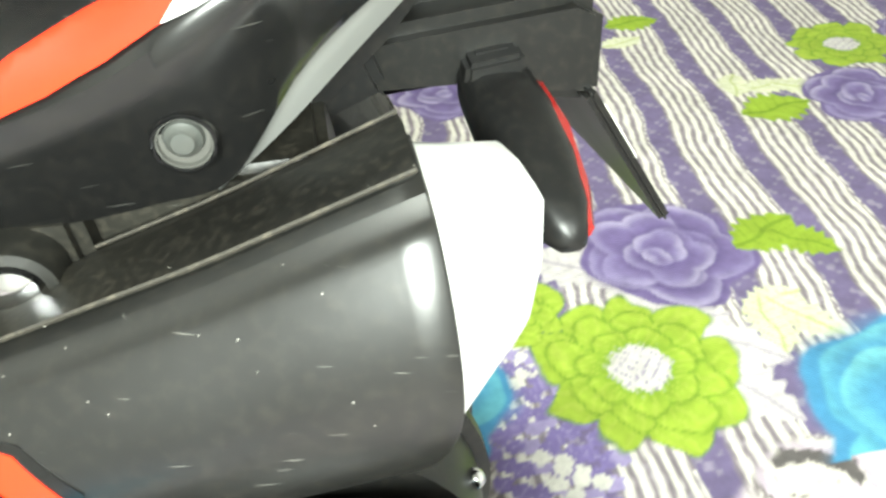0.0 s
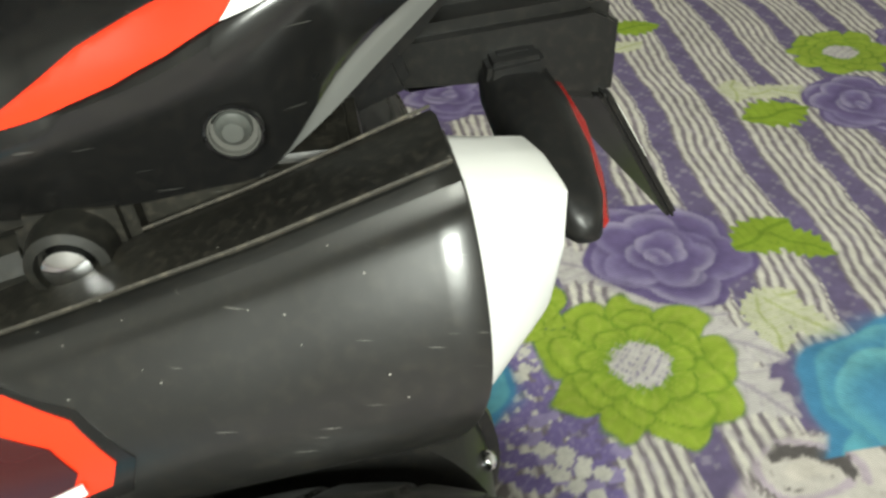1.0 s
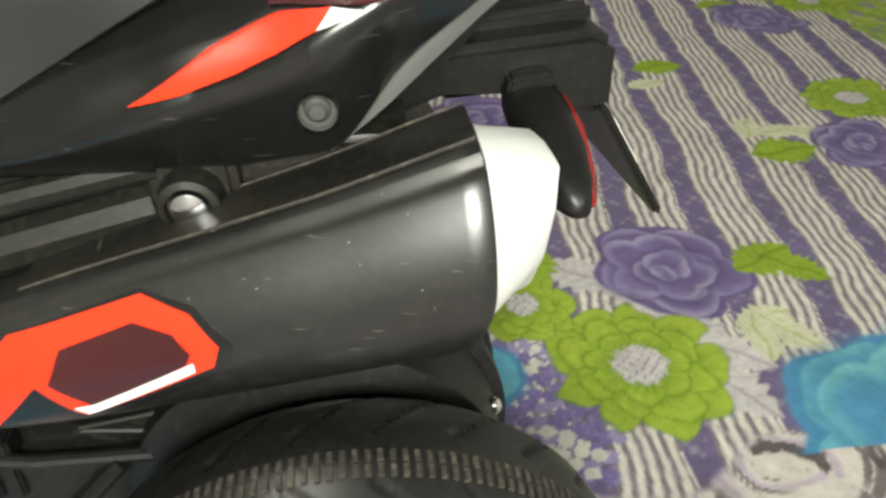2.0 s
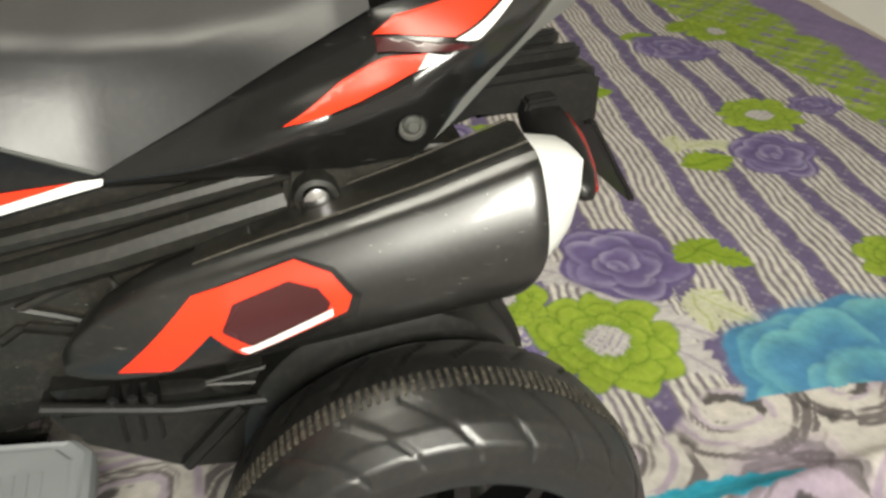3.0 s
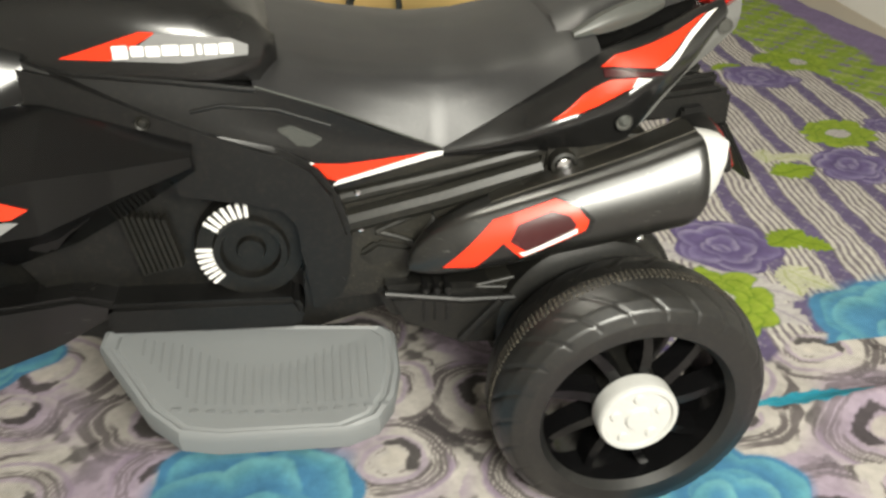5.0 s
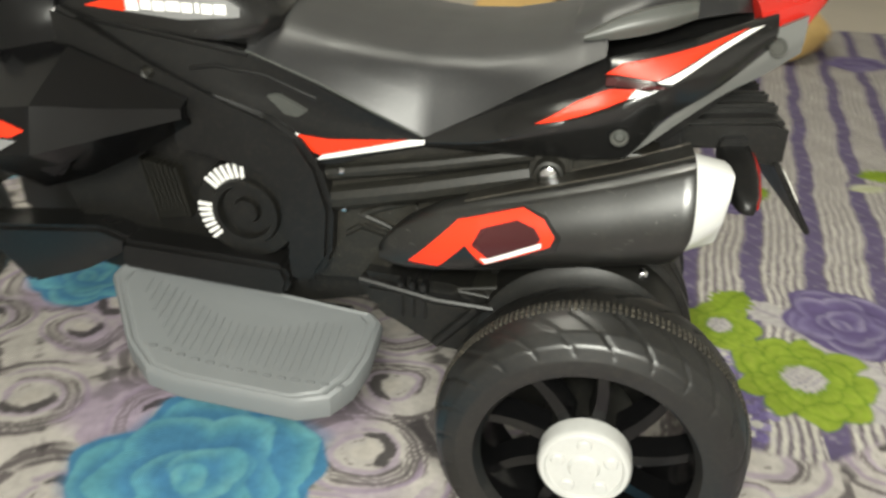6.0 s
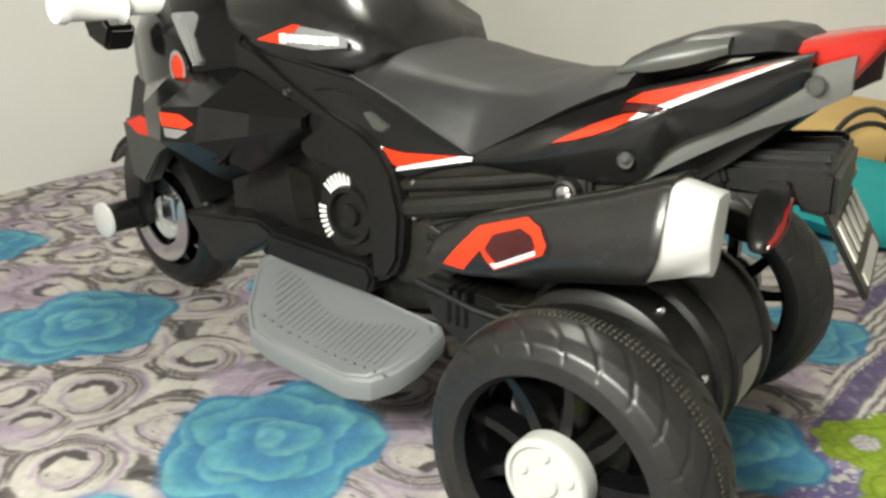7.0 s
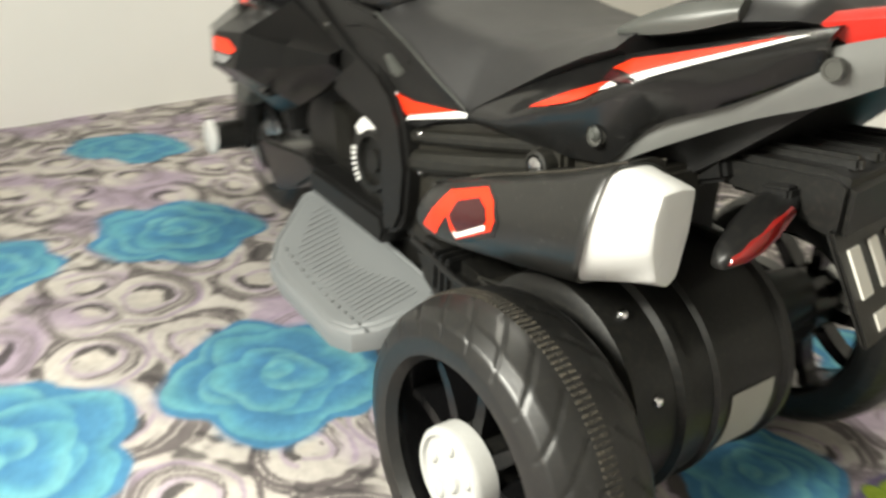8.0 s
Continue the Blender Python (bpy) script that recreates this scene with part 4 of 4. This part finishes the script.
# bold white mark of the badge as plain bars
for k, (x, w) in enumerate(((-0.4155, 0.012), (-0.4025, 0.010), (-0.3905, 0.011), (-0.3770, 0.013), (-0.3640, 0.010), (-0.3545, 0.004), (-0.3455, 0.010), (-0.3335, 0.011))):
    z = 0.4525 - 0.001 * 0.0 + (0.0005 if k % 2 else 0)
    part("badge_bar", box((x, -0.1552, z), (w, 0.0012, 0.0085 if k else 0.0105), 0.0005), WHITES, tank)

FAIR = [
    (-0.56, [(-0.130, 0.395), (-0.138, 0.41), (-0.142, 0.425), (-0.135, 0.440)]),
    (-0.48, [(-0.140, 0.385), (-0.150, 0.400), (-0.152, 0.418), (-0.146, 0.437)]),
    (-0.42, [(-0.146, 0.362), (-0.153, 0.385), (-0.154, 0.405), (-0.148, 0.432)]),
    (-0.36, [(-0.148, 0.348), (-0.155, 0.370), (-0.153, 0.395), (-0.148, 0.424)]),
    (-0.30, [(-0.148, 0.340), (-0.153, 0.360), (-0.149, 0.380), (-0.150, 0.412)]),
    (-0.258, [(-0.148, 0.319), (-0.151, 0.345), (-0.148, 0.372), (-0.151, 0.395)]),
    (-0.200, [(-0.148, 0.334), (-0.150, 0.346), (-0.148, 0.358), (-0.151, 0.370)]),
    (-0.154, [(-0.148, 0.346), (-0.149, 0.348), (-0.149, 0.350), (-0.149, 0.352)]),
]
fair_y = skin_y(FAIR)
ARCH = [(-0.520, 0.456), (-0.503, 0.453), (-0.468, 0.436), (-0.404, 0.402), (-0.354, 0.379), (-0.300, 0.364), (-0.272, 0.347), (-0.253, 0.318), (-0.242, 0.276), (-0.247, 0.224), (-0.262, 0.200), (-0.289, 0.190), (-0.292, 0.225), (-0.284, 0.262), (-0.286, 0.293), (-0.301, 0.311), (-0.332, 0.320), (-0.381, 0.318), (-0.398, 0.324), (-0.384, 0.360), (-0.440, 0.384), (-0.506, 0.403), (-0.522, 0.410)]
WING = [
    (-0.760, [(-0.090, 0.330), (-0.110, 0.355), (-0.120, 0.375), (-0.100, 0.410)]),
    (-0.680, [(-0.120, 0.300), (-0.160, 0.335), (-0.175, 0.365), (-0.135, 0.420)]),
    (-0.600, [(-0.150, 0.275), (-0.225, 0.332), (-0.225, 0.372), (-0.155, 0.422)]),
    (-0.540, [(-0.160, 0.268), (-0.246, 0.335), (-0.240, 0.375), (-0.162, 0.420)]),
    (-0.480, [(-0.165, 0.290), (-0.242, 0.340), (-0.230, 0.380), (-0.165, 0.414)]),
    (-0.430, [(-0.160, 0.315), (-0.205, 0.348), (-0.200, 0.372), (-0.162, 0.396)]),
    (-0.372, [(-0.160, 0.350), (-0.176, 0.360), (-0.176, 0.369), (-0.160, 0.375)]),
]
wing_y = skin_y(WING, False)
for s in (1, -1):
    f = part("side_fairing", skin(FAIR, 0.008, s), SATIN, bike, "satin black side fairing", 40)
    sticker("sticker", [(-0.275, 0.3465), (-0.245, 0.344), (-0.165, 0.3505), (-0.252, 0.327), (-0.262, 0.331)], fair_y, RED, f, 0.001, "orange-red wedge sticker", s)
    sticker("sticker", [(-0.258, 0.3225), (-0.252, 0.328), (-0.170, 0.3505), (-0.156, 0.3515), (-0.157, 0.3475)], fair_y, WHITES, f, 0.0016, "white edge of the wedge sticker", s)
    # tiny white dot paints in the highlight at the wedge tip
    sticker("sticker", [(-0.280, 0.3470), (-0.276, 0.3482), (-0.272, 0.3470), (-0.274, 0.3442), (-0.278, 0.3440)], fair_y, WHITES, f, 0.0012, "white dot at the wedge tip, a highlight painted on", s)
    part("fairing_edge", tube([(-0.316, -0.1515 * s, 0.419), (-0.25, -0.1535 * s, 0.396), (-0.20, -0.1535 * s, 0.3735), (-0.158, -0.1515 * s, 0.355)], 0.0011, 6), TRIM, f)
    part("fairing_ridge", tube([(-0.471, -0.147 * s, 0.436), (-0.39, -0.151 * s, 0.427), (-0.315, -0.150 * s, 0.4155)], 0.0026, 8), SATIN, f)
    part("fairing_ridge", tube([(-0.37, -0.1535 * s, 0.400), (-0.345, -0.152 * s, 0.404), (-0.300, -0.149 * s, 0.397), (-0.255, -0.149 * s, 0.380)], 0.0018, 8), SATIN, f)
    part("vent_panel", prism([(-0.302, 0.380), (-0.289, 0.383), (-0.262, 0.369), (-0.274, 0.361), (-0.286, 0.363)], -0.1515 * s, -0.146 * s, 0.0015), TRIM, f, "small dark grey vent panel")
    part("arch_bolt", weld(lathe([(0.0, -0.0025 * s), (0.003, -0.0022 * s), (0.0045, 0.0), (0.006, -0.001 * s), (0.0068, 0.001 * s)], (-0.408, -0.1605 * s, 0.395), 18)), DUSTY, bike)
    part("fairing_blade", prism([(-0.535, 0.346), (-0.445, 0.352), (-0.428, 0.344), (-0.455, 0.338), (-0.489, 0.300), (-0.525, 0.312)], -0.206 * s, -0.165 * s, 0.005), SHINE, bike, "lower pointed glossy black fairing blade")
    part("engine_arch", prism(ARCH, -0.160 * s, -0.11 * s, 0.006), SATIN, bike, "matt black rounded engine cover")
    part("engine_block", prism([(-0.56, 0.25), (-0.50, 0.36), (-0.40, 0.37), (-0.29, 0.34), (-0.28, 0.19), (-0.52, 0.17)], -0.119 * s, -0.09 * s, 0.006), BLACK, bike)
    blade = part("front_fairing", skin(WING, 0.008, s, False), SHINE, bike, "angular flared glossy black front fairing", 8)
    sticker("sticker", [(-0.542, 0.369), (-0.508, 0.369), (-0.484, 0.360), (-0.497, 0.354), (-0.536, 0.354)], wing_y, RED, blade, 0.001, "orange-red flash", s)
    sticker("sticker", [(-0.534, 0.352), (-0.500, 0.352), (-0.492, 0.351), (-0.508, 0.342), (-0.530, 0.342)], wing_y, GREYS, blade, 0.001, "grey flash", s)
    gear = part("gear_cover", weld(lathe([(0.0, -0.016 * s), (0.012, -0.016 * s), (0.014, -0.010 * s), (0.026, -0.010 * s), (0.028, -0.018 * s), (0.034, -0.018 * s), (0.036, -0.012 * s), (0.050, -0.012 * s), (0.053, -0.004 * s), (0.053, 0.006 * s)], (-0.338, -0.127 * s, 0.256), 48)), BLACK, bike, "round ribbed engine cover")
    for k in range(7):
        for a0, step in ((90, 8.5), (176, 7.5)):
            a = radians(a0 + k * step)
            m = box((-0.338 + 0.043 * math.cos(a), -0.1402 * s, 0.256 + 0.043 * math.sin(a)), (0.016, 0.003, 0.0034), 0.0008, (0, -math.degrees(a), 0))
            part("white_fin", m, WHITES, gear)
    for k in range(8):
        part("cooling_fin", box((-0.446 + 0.0052 * k, -0.122 * s, 0.264), (0.0030, 0.022, 0.068 - 0.002 * k), 0.001, (0, -10, 0)), DUSTY, bike)
    part("lower_rail", prism([(-0.475, 0.213), (-0.300, 0.206), (-0.292, 0.190), (-0.30, 0.170), (-0.48, 0.180)], -0.155 * s, -0.10 * s, 0.005), SATIN, bike)
    part("belly_fin", prism([(-0.66, 0.205), (-0.50, 0.222), (-0.455, 0.208), (-0.53, 0.165), (-0.60, 0.140)], -0.150 * s, -0.10 * s, 0.005), GLOSS, bike)

# belly pan between the sides
belly = []
for x, w, z0, z1 in ((-0.66, 0.06, 0.17, 0.40), (-0.55, 0.10, 0.13, 0.42), (-0.42, 0.115, 0.115, 0.42), (-0.28, 0.115, 0.125, 0.40), (-0.18, 0.11, 0.15, 0.33), (-0.06, 0.10, 0.16, 0.30)):
    belly.append([(x, -w, z0 + 0.02), (x, -w, z1), (x, w, z1), (x, w, z0 + 0.02), (x, w * 0.7, z0), (x, -w * 0.7, z0)])
part("belly_pan", loft(belly), BLACK, bike)

# ---- front end ----
cowl = []
for x, w, z0, z1 in ((-0.88, 0.05, 0.385, 0.42), (-0.83, 0.09, 0.37, 0.47), (-0.76, 0.130, 0.36, 0.52), (-0.68, 0.160, 0.355, 0.55), (-0.60, 0.180, 0.36, 0.55), (-0.54, 0.180, 0.375, 0.53), (-0.49, 0.158, 0.40, 0.50)):
    cowl.append([(x, -w * 0.8, z0), (x, -w, z0 + 0.02), (x, -w, (z0 + z1) / 2), (x, -w * 0.7, z1 - 0.02), (x, -w * 0.3, z1), (x, w * 0.3, z1), (x, w * 0.7, z1 - 0.02), (x, w, (z0 + z1) / 2), (x, w, z0 + 0.02), (x, w * 0.8, z0)])
cowling = part("front_cowl", loft(cowl), SHINE, bike, "black front cowl", 45)
for s in (1, -1):
    badge = part("badge", weld(lathe([(0.0, -0.004 * s), (0.0125, -0.004 * s), (0.0130, 0.0)], (-0.574, -0.184 * s, 0.412), 28)), RED, cowling, "round orange badge")
    badge.scale = (1, 1, 1.35)
    badge.location = (0, 0, -0.412 * 0.35)
    trim = part("badge_ring", weld(lathe([(0.0122, -0.0052 * s), (0.0158, -0.0052 * s), (0.0164, 0.0)], (-0.574, -0.184 * s, 0.412), 28)), CHROME, cowling, "silver badge ring")
    trim.scale = (1, 1, 1.35)
    trim.location = (0, 0, -0.412 * 0.35)
    part("vent", prism([(-0.582, 0.476), (-0.562, 0.478), (-0.544, 0.450), (-0.536, 0.418), (-0.546, 0.416), (-0.560, 0.444)], -0.188 * s, -0.16 * s, 0.003), GREYS, cowling, "silver-grey side vent")
    part("fork_cover", prism([(-0.86, 0.375), (-0.815, 0.365), (-0.875, 0.220), (-0.905, 0.11), (-0.945, 0.11), (-0.93, 0.22)], -0.080 * s, -0.054 * s, 0.005), GLOSS, bike, "black fork cover")
    fend = part("fender_wing", prism([(-0.895, 0.300), (-0.835, 0.318), (-0.760, 0.296), (-0.765, 0.272), (-0.805, 0.262), (-0.850, 0.20), (-0.885, 0.21)], -0.090 * s, -0.058 * s, 0.005), TRIM, bike, "front mudguard wing")
    sticker("sticker", [(-0.880, 0.300), (-0.835, 0.313), (-0.772, 0.293), (-0.785, 0.282), (-0.850, 0.283)], flat_at(-0.0903), RED, fend, 0.0008, "orange-red mudguard sticker", s)
    part("axle_cap", weld(lathe([(0.0, -0.135 * s), (0.020, -0.134 * s), (0.029, -0.131 * s), (0.030, -0.126 * s), (0.02, -0.124 * s), (0.0, -0.124 * s)], (-0.925, 0, 0.135), 28)), WHITE, bike, "white axle cap")
    part("axle_stub", weld(lathe([(0.0, -0.125 * s), (0.024, -0.125 * s), (0.026, -0.05 * s), (0.0, -0.04 * s)], (-0.925, 0, 0.135), 24)), BLACK, bike)
    disc = part("brake_disc", weld(lathe([(0.048, -0.050 * s), (0.076, -0.050 * s), (0.076, -0.046 * s), (0.048, -0.046 * s), (0.048, -0.050 * s)], (-0.885, 0, 0.127), 40)), CHROME, bike, "silver brake disc")
    part("caliper", box((-0.840, -0.055 * s, 0.155), (0.035, 0.02, 0.045), 0.005), CHROME, disc, "silver brake caliper")
    part("grip", weld(lathe([(0.0, -0.285 * s), (0.017, -0.285 * s), (0.019, -0.275 * s), (0.016, -0.268 * s), (0.016, -0.21 * s), (0.021, -0.20 * s), (0.012, -0.19 * s), (0.012, -0.05 * s)], (-0.665, 0, 0.483), 24)), WHITES if s > 0 else BLACK, bike, "pale handlebar grip")
    part("brake_lever", prism([(-0.76, 0.475), (-0.715, 0.480), (-0.690, 0.455), (-0.705, 0.425), (-0.745, 0.44)], -0.205 * s, -0.165 * s, 0.005), BLACK, bike)
guard = []
for k in range(15):
    a = radians(20 + k * 9)
    guard.append([(-0.885 + r * math.cos(a), y, 0.13 + r * math.sin(a)) for y, r in ((-0.056, 0.138), (-0.058, 0.146), (-0.03, 0.158), (0.03, 0.158), (0.058, 0.146), (0.056, 0.138), (0.028, 0.150), (-0.028, 0.150))])
part("front_mudguard", loft(guard), GLOSS, bike, "black front mudguard")

# ---- number plate carrier ----
rack = skew(part("plate_carrier", prism([(0.045, 0.362), (0.145, 0.372), (0.157, 0.366), (0.158, 0.326), (0.126, 0.330), (0.118, 0.346), (0.066, 0.336), (0.048, 0.345)], -0.075, 0.075, 0.005), BLACK, bike, "black rear plate carrier"))
for k in range(4):
    skew(part("carrier_rib", box((0.100, -0.05 + k * 0.033, 0.369), (0.10, 0.010, 0.012), 0.003, (0, -6, 0)), BLACK, rack))
part("carrier_arm", prism([(-0.02, 0.345), (0.06, 0.372), (0.07, 0.345), (0.02, 0.325)], -0.085, 0.085, 0.004), SATIN, bike)
plate = skew(part("number_plate", box((0.171, 0.0, 0.300), (0.005, 0.164, 0.080), 0.002, (0, -32, 0)), BLACK, bike, "black toy number plate with pale marks"), 0.13)
for k in range(5):
    skew(part("plate_mark", box((0.1705, -0.062 + k * 0.031, 0.308), (0.002, 0.017 - 0.003 * (k % 2), 0.034), 0.0005, (0, -32, 0)), LABELM, plate), 0.13)
skew(part("plate_mark", box((0.1885, 0.0, 0.2775), (0.002, 0.12, 0.012), 0.0005, (0, -32, 0)), LABELM, plate), 0.13)
for s in (1, -1):
    body = []
    root, tip = Vector((0.110, -0.074, 0.342)), Vector((0.121, -0.152, 0.318))
    for f, w, d in ((0.0, 0.0125, 0.008), (0.06, 0.0140, 0.011), (0.35, 0.0150, 0.014), (0.65, 0.0135, 0.013), (0.88, 0.0095, 0.009), (0.97, 0.006, 0.006), (1.0, 0.002, 0.002)):
        c = root.lerp(tip, f)
        ring = []
        for k in range(24):
            a = 2 * math.pi * k / 24
            ca, sa = math.cos(a), math.sin(a)
            q = (abs(ca) ** 3.2 + abs(sa) ** 3.2) ** (-1 / 3.2)
            ring.append((c.x + w * q * ca, (c.y + 0.3 * d * q * sa) * s, c.z + d * q * sa))
        body.append(ring)
    ind = part("indicator", loft(body), SATIN, bike, "black indicator housing", 50)
    part("neck", prism([(0.099, 0.332), (0.121, 0.334), (0.119, 0.356), (0.101, 0.354)], -0.082 * s, -0.066 * s, 0.003), SATIN, ind)
    part("clip", prism([(0.098, 0.344), (0.122, 0.347), (0.121, 0.356), (0.099, 0.353)], -0.087 * s, -0.070 * s, 0.002), SATIN, ind)
    lens = []
    for f, w, d in ((0.10, 0.0125, 0.0040), (0.22, 0.0140, 0.0095), (0.50, 0.0145, 0.0105), (0.78, 0.0115, 0.0075), (0.95, 0.0065, 0.0030)):
        c = root.lerp(tip, f)
        lens.append([(c.x + w * 0.75, (c.y - 0.3 * d) * s, c.z - d), (c.x + w + 0.001, (c.y - 0.25 * d) * s, c.z - d * 0.85), (c.x + w + 0.0025, c.y * s, c.z), (c.x + w + 0.001, (c.y + 0.25 * d) * s, c.z + d * 0.85), (c.x + w * 0.75, (c.y + 0.3 * d) * s, c.z + d)])
    part("indicator_lens", loft(lens), LENS, ind, "red indicator lens", 50)

# ---- bags by the far wall ----
def soft_bag(name, x, y, sx, sy, h, turn, mat, label):
    e = empty(name, x, y, 0, label, "bag")
    e.rotation_euler = (0, 0, radians(turn))
    rings = []
    for z, k in ((0.0, 0.94), (0.2, 1.0), (0.55, 1.0), (0.85, 0.93), (1.0, 0.75)):
        ring = []
        for i in range(72):
            a = 2 * math.pi * i / 72
            c, s = math.cos(a), math.sin(a)
            q = (abs(c) ** 4 + abs(s) ** 4) ** -0.25
            wav = 1 + 0.03 * math.sin(5 * a + z * 3) + 0.012 * math.sin(13 * a - z * 5)
            ring.append((sx / 2 * k * q * c * wav, sy / 2 * k * q * s * wav, h * z * (1 + 0.10 * math.sin(3 * a) + 0.06 * math.sin(7 * a + 1.0) + 0.03 * math.sin(17 * a))))
        rings.append(ring)
    part("bag_body", loft(rings), mat, e, "", 60)
    return e


teal_bag = soft_bag("tote_bag", -0.05, 1.25, 0.66, 0.62, 0.05, -15, TEAL, "teal cloth tote bag lying flat on the bedsheet")
arc = [radians(15 * k) for k in range(13)]
for dy, rise in ((0.0, 0.125), (0.022, 0.085)):
    part("handle", tube([(-0.135 - 0.073 * math.cos(a), 0.255 + dy - 0.018 * math.cos(a) + 0.05 * math.sin(a), 0.045 + rise * math.sin(a) ** 0.8) for a in arc], 0.008), STRAP, teal_bag, "black strap handle")
soft_bag("folded_cloth", -0.64, 1.70, 0.42, 0.50, 0.03, 12, PAPER, "white folded cotton cloth lying beside the bags")["category"] = "cloth"
soft_bag("cloth_bundle", 0.10, 1.86, 1.05, 0.50, 0.12, -12, YELLOW, "mustard cloth bundle lying behind the teal bag")["category"] = "cloth"

# unseen housing on the south wall, added to go with the fill there
wl = empty("torch_fill_housing", 0.0, -1.20, 0.82, "unseen white housing added for the fill lamp behind the camera", "lamp")
part("fixture", box((0, 0.03, 0), (0.48, 0.08, 0.28), 0.012), WHITE, wl)
# unseen base, put on the ceiling only to match the overhead fill
bl = empty("ceiling_fill_base", -0.8, 0.8, 2.70, "unseen white base added for the overhead fill", "lamp")
part("base", box((0, 0, 0), (0.24, 0.24, 0.03), 0.01), WHITE, bl)
